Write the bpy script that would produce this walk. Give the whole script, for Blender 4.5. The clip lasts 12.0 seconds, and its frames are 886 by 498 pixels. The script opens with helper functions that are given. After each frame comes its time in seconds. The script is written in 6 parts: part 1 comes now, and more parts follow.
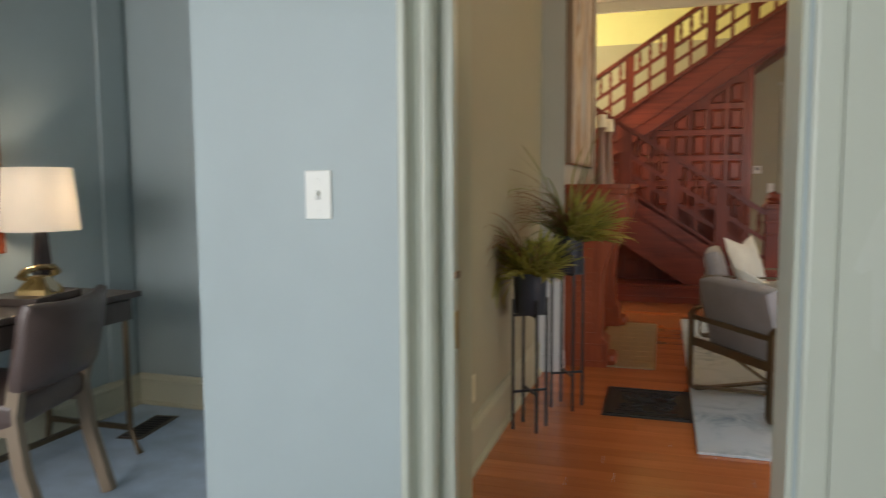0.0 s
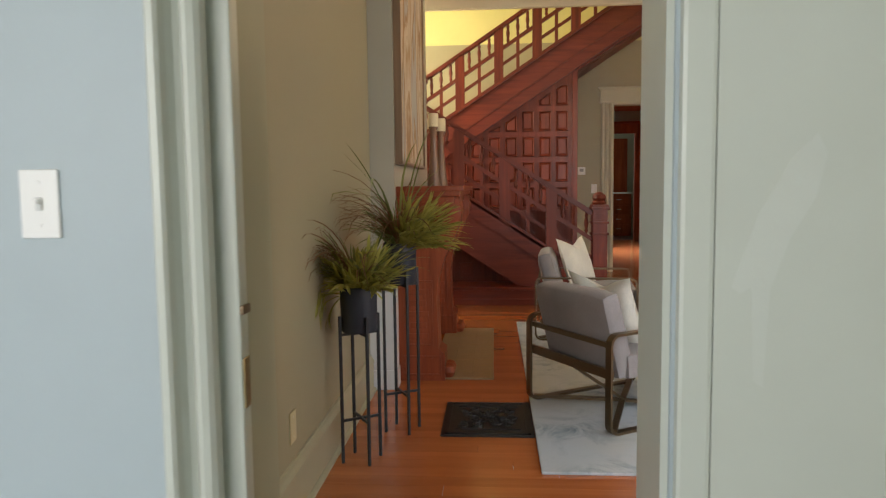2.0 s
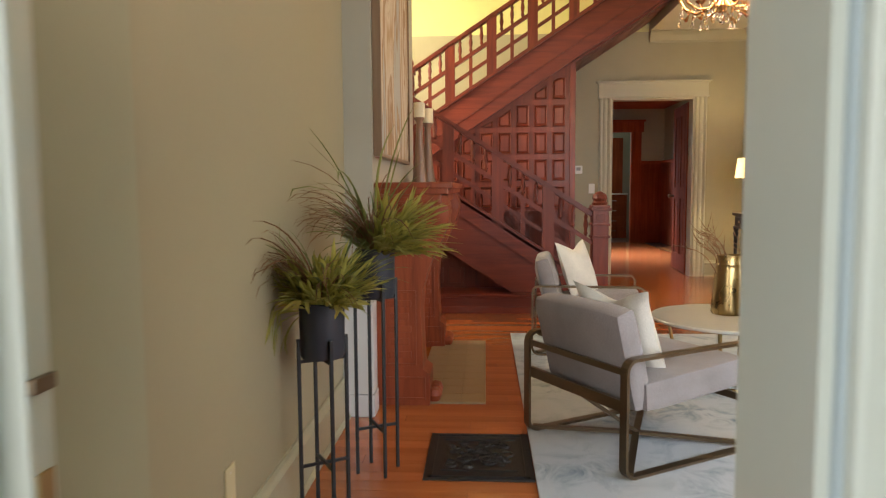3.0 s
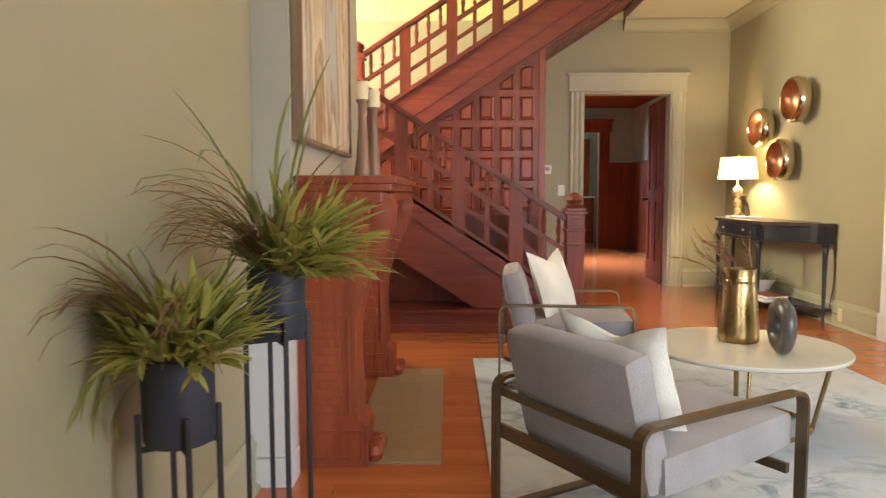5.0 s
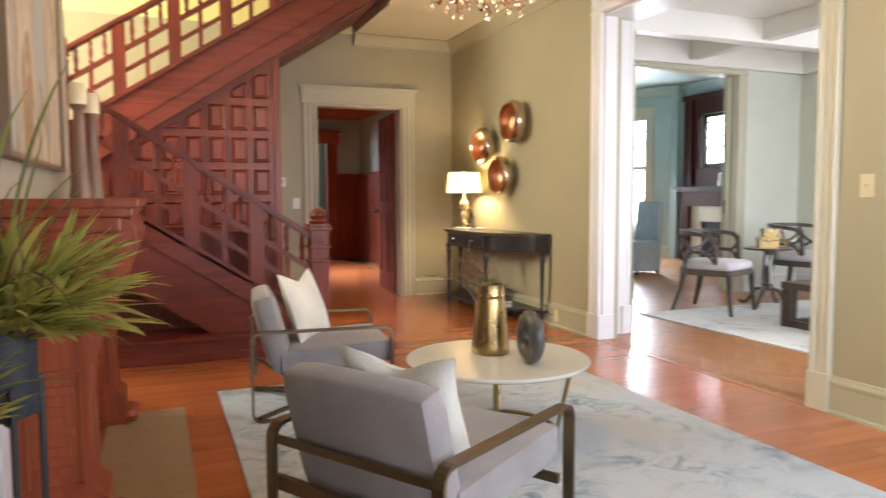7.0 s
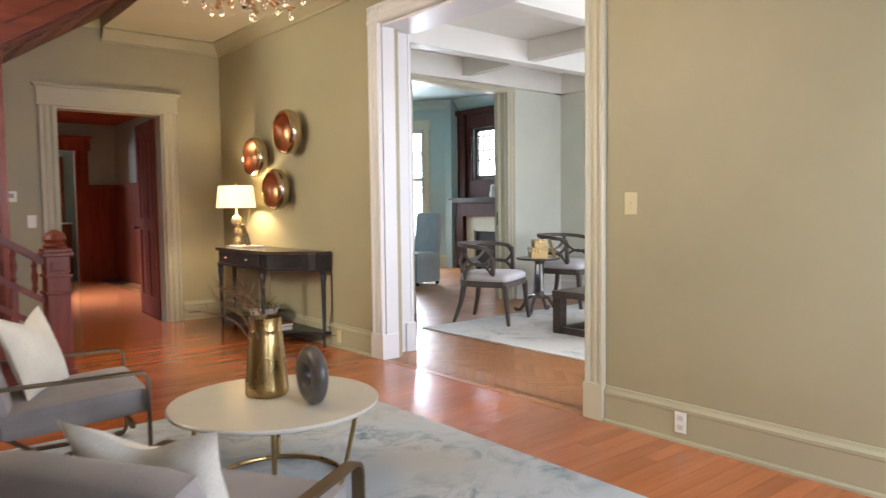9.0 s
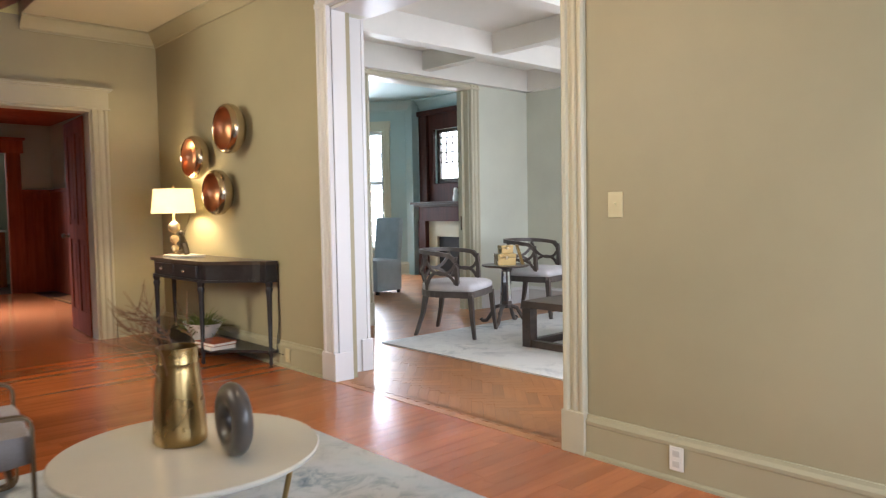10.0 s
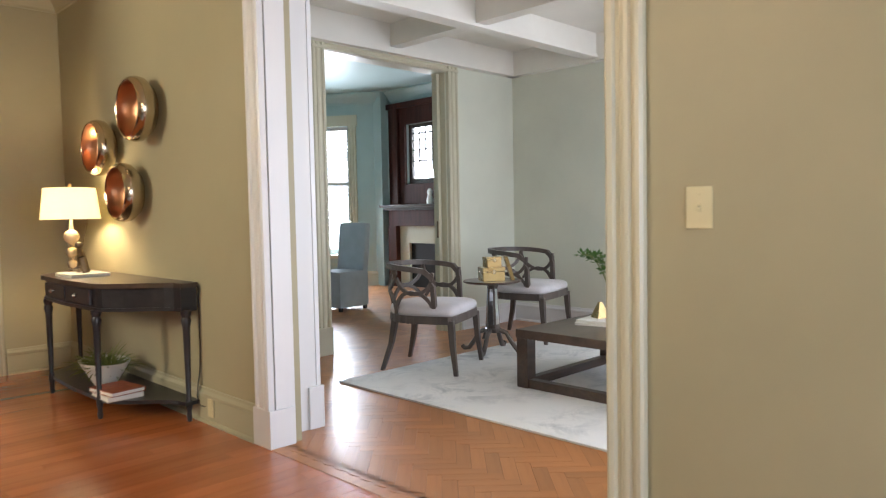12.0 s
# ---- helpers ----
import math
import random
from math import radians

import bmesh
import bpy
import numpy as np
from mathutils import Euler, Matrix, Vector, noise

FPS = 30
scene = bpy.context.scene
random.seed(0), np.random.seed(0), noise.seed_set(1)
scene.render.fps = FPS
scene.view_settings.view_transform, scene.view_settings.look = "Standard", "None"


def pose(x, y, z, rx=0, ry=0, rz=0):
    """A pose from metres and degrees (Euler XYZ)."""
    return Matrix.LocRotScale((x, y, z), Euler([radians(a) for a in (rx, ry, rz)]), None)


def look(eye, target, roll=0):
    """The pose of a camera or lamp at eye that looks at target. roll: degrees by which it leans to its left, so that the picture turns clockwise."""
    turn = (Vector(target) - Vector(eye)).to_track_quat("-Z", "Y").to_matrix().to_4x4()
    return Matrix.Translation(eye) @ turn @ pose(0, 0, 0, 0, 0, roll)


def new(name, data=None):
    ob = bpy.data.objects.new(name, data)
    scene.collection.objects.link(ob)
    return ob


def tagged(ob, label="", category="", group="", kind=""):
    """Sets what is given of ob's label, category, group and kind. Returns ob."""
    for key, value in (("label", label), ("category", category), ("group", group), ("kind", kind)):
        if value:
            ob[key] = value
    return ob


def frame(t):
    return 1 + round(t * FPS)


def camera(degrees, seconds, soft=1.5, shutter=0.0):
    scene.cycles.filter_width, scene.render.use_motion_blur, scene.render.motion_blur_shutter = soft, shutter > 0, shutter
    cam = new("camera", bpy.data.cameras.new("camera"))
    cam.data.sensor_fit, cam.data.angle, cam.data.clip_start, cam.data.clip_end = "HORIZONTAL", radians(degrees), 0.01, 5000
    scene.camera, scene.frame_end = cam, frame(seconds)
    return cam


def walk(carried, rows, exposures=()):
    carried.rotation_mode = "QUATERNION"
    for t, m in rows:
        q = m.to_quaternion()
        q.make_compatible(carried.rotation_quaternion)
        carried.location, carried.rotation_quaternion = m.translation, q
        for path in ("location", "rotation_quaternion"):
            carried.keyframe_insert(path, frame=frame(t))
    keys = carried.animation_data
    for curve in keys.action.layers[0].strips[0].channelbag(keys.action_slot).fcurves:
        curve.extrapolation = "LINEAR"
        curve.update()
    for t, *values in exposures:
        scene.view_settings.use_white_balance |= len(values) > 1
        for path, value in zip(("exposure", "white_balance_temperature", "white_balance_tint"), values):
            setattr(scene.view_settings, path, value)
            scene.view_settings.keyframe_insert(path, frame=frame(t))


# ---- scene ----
cam = camera(64.3, 12.0, soft=1.2, shutter=0.7)
PATH = [
    (0, (0.828, 2.213, 1.139), (0.234, 4.115, 0.963), -0.3),
    (0.5, (0.825, 2.228, 1.139), (0.440, 4.182, 0.970), -0.5),
    (1, (0.826, 2.283, 1.143), (0.581, 4.261, 0.970), -0.6),
    (1.5, (0.818, 2.412, 1.141), (0.644, 4.397, 0.968), -0.7),
    (2, (0.807, 2.58, 1.141), (0.662, 4.567, 0.967), -0.7),
    (2.5, (0.797, 2.825, 1.135), (0.670, 4.815, 0.961), -0.6),
    (3, (0.797, 3.109, 1.119), (0.678, 5.098, 0.947), -0.4),
    (5, (0.827, 3.95, 1.087), (0.814, 5.944, 0.925), -0.1),
    (5.5, (0.81, 4.025, 1.085), (0.947, 6.014, 0.931), -0.1),
    (6, (0.776, 4.074, 1.099), (1.118, 6.039, 0.949), -0.1),
    (6.5, (0.728, 4.116, 1.115), (1.285, 6.032, 0.973), -0.2),
    (7, (0.689, 4.136, 1.145), (1.437, 5.985, 1.003), -0.2),
    (7.7, (0.659, 4.163, 1.161), (1.664, 5.887, 1.028), -0.4),
    (9.3, (0.930, 4.485, 1.204), (2.241, 5.991, 1.086), -0.8),
    (9.5, (0.995, 4.555, 1.199), (2.325, 6.044, 1.084), -0.9),
    (10, (1.222, 4.789, 1.19), (2.575, 6.257, 1.081), -1.0),
    (10.5, (1.47, 5.023, 1.189), (2.847, 6.469, 1.084), -1.0),
    (11, (1.7, 5.257, 1.184), (3.085, 6.696, 1.083), -1.1),
    (11.5, (1.886, 5.492, 1.191), (3.282, 6.92, 1.089), -1.1),
    (12, (2.092, 5.737, 1.201), (3.502, 7.152, 1.099), -1.1),
]
EXPOSURES = [(0, -0.42, 6700, 12), (1.5, -0.32, 6750, 13), (2.5, -0.08, 6850, 14), (3, 0.2, 6750, 14), (5, 0.56, 6450, 13), (7, 0.45, 6200, 16), (9.5, 0.12, 6080, 16), (12, 0.0, 6100, 15)]
walk(cam, [(t, look(eye, target, roll)) for t, eye, target, roll in PATH], EXPOSURES)

# ---- world and large lights ----
world = bpy.data.worlds.new("sky_world")
scene.world = world
world.use_nodes = True
wn = world.node_tree.nodes
sky = wn.new("ShaderNodeTexSky")
sky.sky_type, sky.sun_disc = "NISHITA", False
sky.sun_elevation, sky.sun_rotation = radians(48), radians(150)
world.node_tree.links.new(sky.outputs[0], wn["Background"].inputs[0])
wn["Background"].inputs[1].default_value = 0.12
sun = new("sun", bpy.data.lights.new("sun", "SUN"))
sun.data.energy, sun.data.angle, sun.data.color = 2.5, radians(0.6), (1.0, 0.95, 0.86)
sun.matrix_world = look((0, 0, 20), (3.5, 8, 0))


def window_light(name, eye, target, w, h, watts, color=(0.86, 0.93, 1.0)):
    """Daylight that comes in through a window's opening, or an added fill lamp."""
    lamp = new(name, bpy.data.lights.new(name, "AREA"))
    lamp.data.shape, lamp.data.size, lamp.data.size_y = "RECTANGLE", w, h
    lamp.data.energy, lamp.data.color = watts, color
    lamp.matrix_world = look(eye, target)
    return lamp


window_light("study_daylight", (-1.0, -0.05, 1.5), (-1.0, 3, 0.0), 2.9, 1.4, 128, (0.97, 0.98, 0.98))
window_light("hall_daylight", (2.9, 3.93, 1.35), (2.5, 8, 0.2), 1.8, 1.7, 70, (0.82, 0.92, 1.0))
window_light("living_daylight", (6.3, 4.86, 1.6), (6.3, 9, 1.2), 3.0, 1.9, 76, (0.88, 0.94, 1.0))
window_light("living_side_daylight", (8.13, 6.5, 1.6), (5, 7.6, 0.8), 2.2, 1.9, 84, (0.88, 0.94, 1.0))
window_light("stairwell_daylight", (-1.32, 11.0, 3.7), (2, 11.2, 3.2), 1.1, 1.5, 60, (1.0, 0.93, 0.62))
window_light("landing_daylight", (-1.32, 10.05, 2.35), (4, 10.35, 1.3), 1.0, 1.3, 145, (1.0, 0.92, 0.70))
window_light("back_hall_daylight", (2.05, 15.4, 1.9), (3.4, 14.6, 0.0), 1.0, 1.2, 80, (0.74, 0.82, 1.0)).data.spread = radians(95)


def bulb(name, at, watts, color, radius):
    lamp = new(name, bpy.data.lights.new(name, "POINT"))
    lamp.data.energy, lamp.data.color, lamp.data.shadow_soft_size = watts, color, radius
    lamp.location = at
    return lamp

# ---- materials ----
def base(name, color, rough=0.5, metal=0.0):
    m = bpy.data.materials.new(name)
    m.use_nodes = True
    b = m.node_tree.nodes["Principled BSDF"]
    b.inputs["Base Color"].default_value = (*color, 1)
    b.inputs["Roughness"].default_value = rough
    b.inputs["Metallic"].default_value = metal
    return m, m.node_tree, b


def node(nt, kind, **values):
    n = nt.nodes.new(kind)
    for k, v in values.items():
        n.inputs[k.replace("_", " ")].default_value = v
    return n


def coords(nt, scale, rot=(0, 0, 0)):
    tc = nt.nodes.new("ShaderNodeTexCoord")
    mp = nt.nodes.new("ShaderNodeMapping")
    mp.inputs["Scale"].default_value = scale
    mp.inputs["Rotation"].default_value = rot
    nt.links.new(tc.outputs["Object"], mp.inputs["Vector"])
    return mp.outputs[0]


def mixed(nt, fac, a, b):
    n = nt.nodes.new("ShaderNodeMix")
    n.data_type = "RGBA"
    nt.links.new(fac, n.inputs[0])
    for i, v in ((6, a), (7, b)):
        if isinstance(v, tuple):
            n.inputs[i].default_value = (*v, 1)
        else:
            nt.links.new(v, n.inputs[i])
    return n.outputs[2]


def ramp(nt, fac, lo, hi):
    n = nt.nodes.new("ShaderNodeMapRange")
    n.inputs[1].default_value, n.inputs[2].default_value = lo, hi
    nt.links.new(fac, n.inputs[0])
    return n.outputs[0]


def bumped(nt, b, height, strength, distance=0.01):
    n = nt.nodes.new("ShaderNodeBump")
    n.inputs["Strength"].default_value, n.inputs["Distance"].default_value = strength, distance
    nt.links.new(height, n.inputs["Height"])
    nt.links.new(n.outputs[0], b.inputs["Normal"])


def shade(c, k):
    return tuple(max(0.0, min(1.0, v * k)) for v in c)


def paint(name, color, rough=0.55, wear=0.06, bump=0.05):
    """Rolled or brushed wall paint with faint blotches and orange peel."""
    m, nt, b = base(name, color, rough)
    big = node(nt, "ShaderNodeTexNoise", Scale=1.3, Detail=5.0, Roughness=0.6)
    nt.links.new(coords(nt, (1, 1, 1)), big.inputs["Vector"])
    nt.links.new(mixed(nt, ramp(nt, big.outputs[0], 0.3, 0.7), shade(color, 1 - wear), shade(color, 1 + wear)), b.inputs["Base Color"])
    fine = node(nt, "ShaderNodeTexNoise", Scale=160.0, Detail=2.0)
    nt.links.new(coords(nt, (1, 1, 1)), fine.inputs["Vector"])
    nt.links.new(ramp(nt, big.outputs[0], -1.5, 2.6), b.inputs["Roughness"]) if rough > 0.5 else None
    bumped(nt, b, fine.outputs[0], bump, 0.004)
    return m


def wood(name, dark, light, axis=0, rough=0.35, grain=14.0, tone=0.0, coat=0.0, island=False, spec=0.5):
    """Stained wood with grain along one axis; tone: how much single pieces differ."""
    m, nt, b = base(name, light, rough)
    s = [grain, grain, grain]
    s[axis] = grain * 0.07
    grain_v = coords(nt, tuple(s))
    n1 = node(nt, "ShaderNodeTexNoise", Scale=1.0, Detail=8.0, Roughness=0.65, Distortion=0.6)
    nt.links.new(grain_v, n1.inputs["Vector"])
    n2 = node(nt, "ShaderNodeTexNoise", Scale=1.1, Detail=3.0)
    nt.links.new(coords(nt, (1, 1, 1)), n2.inputs["Vector"])
    col = mixed(nt, ramp(nt, n1.outputs[0], 0.28, 0.72), dark, light)
    col = mixed(nt, ramp(nt, n2.outputs[0], 0.2, 1.1), col, shade(dark, 0.8))
    if tone:
        if island:
            src = nt.nodes.new("ShaderNodeNewGeometry").outputs["Random Per Island"]
        else:
            src = nt.nodes.new("ShaderNodeObjectInfo").outputs["Random"]
        hsv = nt.nodes.new("ShaderNodeHueSaturation")
        nt.links.new(col, hsv.inputs["Color"])
        mr = nt.nodes.new("ShaderNodeMapRange")
        mr.inputs[3].default_value, mr.inputs[4].default_value = 1 - tone, 1 + tone
        nt.links.new(src, mr.inputs[0])
        nt.links.new(mr.outputs[0], hsv.inputs["Value"])
        col = hsv.outputs[0]
    nt.links.new(col, b.inputs["Base Color"])
    mr = nt.nodes.new("ShaderNodeMapRange")
    mr.inputs[3].default_value, mr.inputs[4].default_value = rough * 0.75, rough * 1.3
    nt.links.new(n2.outputs[0], mr.inputs[0])
    nt.links.new(mr.outputs[0], b.inputs["Roughness"])
    b.inputs["Specular IOR Level"].default_value = spec
    b.inputs["Coat Weight"].default_value, b.inputs["Coat Roughness"].default_value = coat, 0.12
    bumped(nt, b, n1.outputs[0], 0.08, 0.004)
    return m


def fabric(name, color, weave=420.0, rough=0.92, blotch=0.12, strength=0.25):
    m, nt, b = base(name, color, rough)
    n = node(nt, "ShaderNodeTexNoise", Scale=6.0, Detail=6.0)
    nt.links.new(coords(nt, (1, 1, 1)), n.inputs["Vector"])
    f = node(nt, "ShaderNodeTexNoise", Scale=weave, Detail=2.0)
    nt.links.new(coords(nt, (1, 1, 0.5)), f.inputs["Vector"])
    c = mixed(nt, ramp(nt, n.outputs[0], 0.3, 0.7), shade(color, 1 - blotch), shade(color, 1 + blotch))
    nt.links.new(mixed(nt, ramp(nt, f.outputs[0], 0.2, 1.3), c, shade(color, 0.6)), b.inputs["Base Color"])
    b.inputs["Sheen Weight"].default_value = 0.2
    bumped(nt, b, f.outputs[0], strength, 0.004)
    return m


def metal(name, color, rough=0.3, metallic=1.0, dent=0.0):
    m, nt, b = base(name, color, rough, metallic)
    n = node(nt, "ShaderNodeTexNoise", Scale=9.0, Detail=6.0)
    nt.links.new(coords(nt, (1, 1, 1)), n.inputs["Vector"])
    mr = nt.nodes.new("ShaderNodeMapRange")
    mr.inputs[3].default_value, mr.inputs[4].default_value = rough * 0.6, rough * 1.5
    nt.links.new(n.outputs[0], mr.inputs[0])
    nt.links.new(mr.outputs[0], b.inputs["Roughness"])
    nt.links.new(mixed(nt, n.outputs[0], shade(color, 0.8), shade(color, 1.12)), b.inputs["Base Color"])
    if dent:
        bumped(nt, b, n.outputs[0], dent, 0.01)
    return m


def patterned_rug(name, ground, tint, scale, warm=None):
    """A worn, faded rug: soft broken ornament over a pale ground."""
    m, nt, b = base(name, ground, 0.95)
    n = node(nt, "ShaderNodeTexNoise", Scale=scale, Detail=9.0, Roughness=0.72, Distortion=1.2)
    nt.links.new(coords(nt, (1, 1, 1)), n.inputs["Vector"])
    v = node(nt, "ShaderNodeTexNoise", Scale=scale * 0.35, Detail=3.0, Roughness=0.6)
    nt.links.new(coords(nt, (1, 1, 1)), v.inputs["Vector"])
    k = nt.nodes.new("ShaderNodeMath")
    k.operation = "MULTIPLY"
    nt.links.new(ramp(nt, n.outputs[0], 0.46, 0.66), k.inputs[0])
    nt.links.new(ramp(nt, v.outputs[0], 0.4, 0.65), k.inputs[1])
    c = mixed(nt, k.outputs[0], ground, tint)
    if warm:
        w = node(nt, "ShaderNodeTexNoise", Scale=0.9, Detail=2.0)
        nt.links.new(coords(nt, (1, 1, 1)), w.inputs["Vector"])
        c = mixed(nt, ramp(nt, w.outputs[0], 0.5, 0.75), c, warm)
    nt.links.new(c, b.inputs["Base Color"])
    f = node(nt, "ShaderNodeTexNoise", Scale=300.0, Detail=2.0)
    nt.links.new(coords(nt, (1, 1, 1)), f.inputs["Vector"])
    bumped(nt, b, f.outputs[0], 0.4, 0.006)
    return m


def glow(name, color, strength):
    m, nt, b = base(name, color, 0.8)
    b.inputs["Emission Color"].default_value = (*color, 1)
    b.inputs["Emission Strength"].default_value = strength
    return m


def clear_glass(name, color=(1, 1, 1), rough=0.02):
    m, nt, b = base(name, color, rough)
    b.inputs["Transmission Weight"].default_value = 1.0
    b.inputs["IOR"].default_value = 1.45
    return m


M_HALL = paint("hall_wall_paint", (0.357, 0.316, 0.197))
# paler than the hall walls: window light on the south side, put into the colour
M_BREAST_LIT = paint("daylit_chimney_paint", (0.46, 0.43, 0.34))
M_BASEB = paint("baseboard_paint", (0.40, 0.37, 0.245), 0.4, 0.04, 0.03)
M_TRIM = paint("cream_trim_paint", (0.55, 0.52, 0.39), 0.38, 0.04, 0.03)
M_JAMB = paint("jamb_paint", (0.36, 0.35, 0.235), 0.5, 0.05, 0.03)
M_CASING = paint("casing_paint", (0.46, 0.43, 0.31), 0.4, 0.04, 0.03)
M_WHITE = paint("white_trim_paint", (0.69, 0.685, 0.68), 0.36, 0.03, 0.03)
M_GREEN = paint("study_trim_paint", (0.53, 0.55, 0.47), 0.38, 0.04, 0.03)
M_BLUE = paint("study_wall_paint", (0.39, 0.45, 0.455))
M_LIVING = paint("living_wall_paint", (0.66, 0.68, 0.59))
M_DINING = paint("dining_wall_paint", (0.36, 0.47, 0.46))
M_CEIL = paint("ceiling_paint", (0.78, 0.76, 0.70))
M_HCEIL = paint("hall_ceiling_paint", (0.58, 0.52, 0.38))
M_YELLOW = paint("stairwell_paint", (0.66, 0.60, 0.26))
M_OLIVE = paint("back_hall_paint", (0.36, 0.37, 0.28))
M_STAIR = wood("dark_cherry", (0.095, 0.017, 0.009), (0.285, 0.053, 0.025), 2, 0.40, 16, 0.12, 0.04, False, 0.35)
M_STAIRX = wood("dark_cherry_rail", (0.095, 0.017, 0.009), (0.26, 0.048, 0.024), 0, 0.40, 16, 0.10, 0.04, False, 0.35)
M_MANTEL = wood("red_mahogany", (0.185, 0.037, 0.016), (0.50, 0.118, 0.045), 2, 0.42, 24, 0.06, 0.06, False, 0.35)
M_DOORWOOD = wood("door_wood", (0.17, 0.034, 0.013), (0.40, 0.095, 0.036), 2, 0.62, 14, 0.08, 0.0, False, 0.06)
M_PLANK = wood("fir_planks", (0.40, 0.108, 0.031), (0.61, 0.195, 0.058), 0, 0.24, 12, 0.13, 0.35)
M_PLANKS = wood("fir_planks_rest", (0.40, 0.108, 0.031), (0.61, 0.195, 0.058), 0, 0.24, 12, 0.13, 0.35, True)
M_PARQ = wood("oak_parquet", (0.35, 0.135, 0.042), (0.54, 0.24, 0.080), 0, 0.33, 14, 0.15, 0.12)
M_PARQS = wood("oak_parquet_rest", (0.35, 0.135, 0.042), (0.54, 0.24, 0.080), 0, 0.33, 14, 0.15, 0.12, True)
M_BED = paint("joint_dark", (0.06, 0.025, 0.012), 0.7)
M_CARPET = fabric("blue_carpet", (0.46, 0.58, 0.72), 260, 0.97, 0.2, 0.5)
M_BLACK = metal("black_metal", (0.018, 0.018, 0.02), 0.45, 0.3)
M_POT = paint("black_pot", (0.026, 0.030, 0.042), 0.5)
M_BRONZE = metal("aged_bronze", (0.16, 0.115, 0.07), 0.36, 0.85)
M_BRASS = metal("hammered_brass", (0.38, 0.265, 0.115), 0.28, 1.0, 0.25)
M_CHROME = metal("nickel", (0.6, 0.58, 0.54), 0.25)
M_COPPER = metal("copper_lining", (0.50, 0.24, 0.125), 0.33, 0.95)
M_SILVER = metal("champagne_metal", (0.55, 0.45, 0.32), 0.16, 1.0)
M_GREYFAB = fabric("grey_upholstery", (0.275, 0.246, 0.24), 260, 0.92, 0.14, 0.5)
M_PILLOW = fabric("ivory_pillow", (0.70, 0.67, 0.58), 240)
M_SEATFAB = fabric("pale_seat_fabric", (0.62, 0.59, 0.60))
M_SLIP = fabric("slate_slipcover", (0.44, 0.48, 0.52))
M_RUG = patterned_rug("faded_blue_rug", (0.48, 0.515, 0.535), (0.12, 0.18, 0.23), 5.5, (0.47, 0.44, 0.38))
M_RUG2 = patterned_rug("pale_living_rug", (0.74, 0.74, 0.72), (0.38, 0.40, 0.41), 4.0)
M_TILE = paint("hearth_tile", (0.36, 0.25, 0.14), 0.45, 0.25)
M_MAT = paint("black_mat", (0.010, 0.010, 0.011), 0.85, 0.3, 0.3)
M_DARKWOOD = wood("espresso_wood", (0.035, 0.022, 0.016), (0.11, 0.07, 0.05), 0, 0.3, 16, 0.05, 0.2)
M_BLACKWOOD = wood("black_lacquer_wood", (0.012, 0.011, 0.013), (0.035, 0.03, 0.032), 0, 0.34, 16)
M_CHAIRWOOD = wood("greybrown_wood", (0.055, 0.042, 0.036), (0.15, 0.12, 0.105), 2, 0.35, 18)
M_TABLETOP = paint("white_tabletop", (0.53, 0.52, 0.46), 0.22, 0.05, 0.01)
M_STONE = paint("grey_stone", (0.075, 0.066, 0.06), 0.28, 0.4, 0.08)
M_PLATE = paint("switch_plate_plastic", (0.78, 0.77, 0.72), 0.35, 0.02, 0.0)
M_IVORY = paint("ivory_plate", (0.62, 0.55, 0.33), 0.35, 0.02, 0.0)
M_TOGGLE = paint("shaded_plastic", (0.58, 0.58, 0.54), 0.4, 0.02, 0.0)
M_GREYDOT = paint("grey_plastic", (0.30, 0.30, 0.28), 0.4)

# ---- building helpers ----
def bx(bm, x0, x1, y0, y1, z0, z1, bev=0.0):
    r = bmesh.ops.create_cube(bm, size=1.0)
    for v in r["verts"]:
        v.co = Vector(((x0 + x1) / 2 + v.co.x * (x1 - x0), (y0 + y1) / 2 + v.co.y * (y1 - y0), (z0 + z1) / 2 + v.co.z * (z1 - z0)))
    if bev:
        es = list({e for v in r["verts"] for e in v.link_edges})
        bmesh.ops.bevel(bm, geom=es, offset=bev, segments=2, profile=0.6, affect="EDGES", clamp_overlap=True)
    return bm


def box(x0, x1, y0, y1, z0, z1, bev=0.0):
    return bx(bmesh.new(), x0, x1, y0, y1, z0, z1, bev)


def bar(bm, p, q, r0, r1=None, seg=10, flat=None):
    """A round bar from p to q; flat=(a, b): a rectangular bar of that section instead."""
    p, q = Vector(p), Vector(q)
    d = q - p
    t = d.to_track_quat("Z", "Y").to_matrix().to_4x4()
    m = Matrix.Translation((p + q) / 2) @ t
    if flat:
        r = bmesh.ops.create_cube(bm, size=1.0, matrix=m @ Matrix.Diagonal((flat[0], flat[1], d.length, 1)))
    else:
        r = bmesh.ops.create_cone(bm, cap_ends=True, segments=seg, radius1=r0, radius2=r0 if r1 is None else r1, depth=d.length, matrix=m)
    return r["verts"]


def lathe(bm, profile, seg=24, m=Matrix.Identity(4), closed=True):
    """A turned body from (radius, height) pairs."""
    rings = []
    for r, z in profile:
        rings.append([bm.verts.new(m @ Vector((max(r, 1e-4) * math.cos(2 * math.pi * i / seg), max(r, 1e-4) * math.sin(2 * math.pi * i / seg), z))) for i in range(seg)])
    for a, b in zip(rings, rings[1:]):
        for i in range(seg):
            bm.faces.new((a[i], a[(i + 1) % seg], b[(i + 1) % seg], b[i]))
    bm.faces.new(rings[0][::-1])
    if closed:
        bm.faces.new(rings[-1])
    return bm


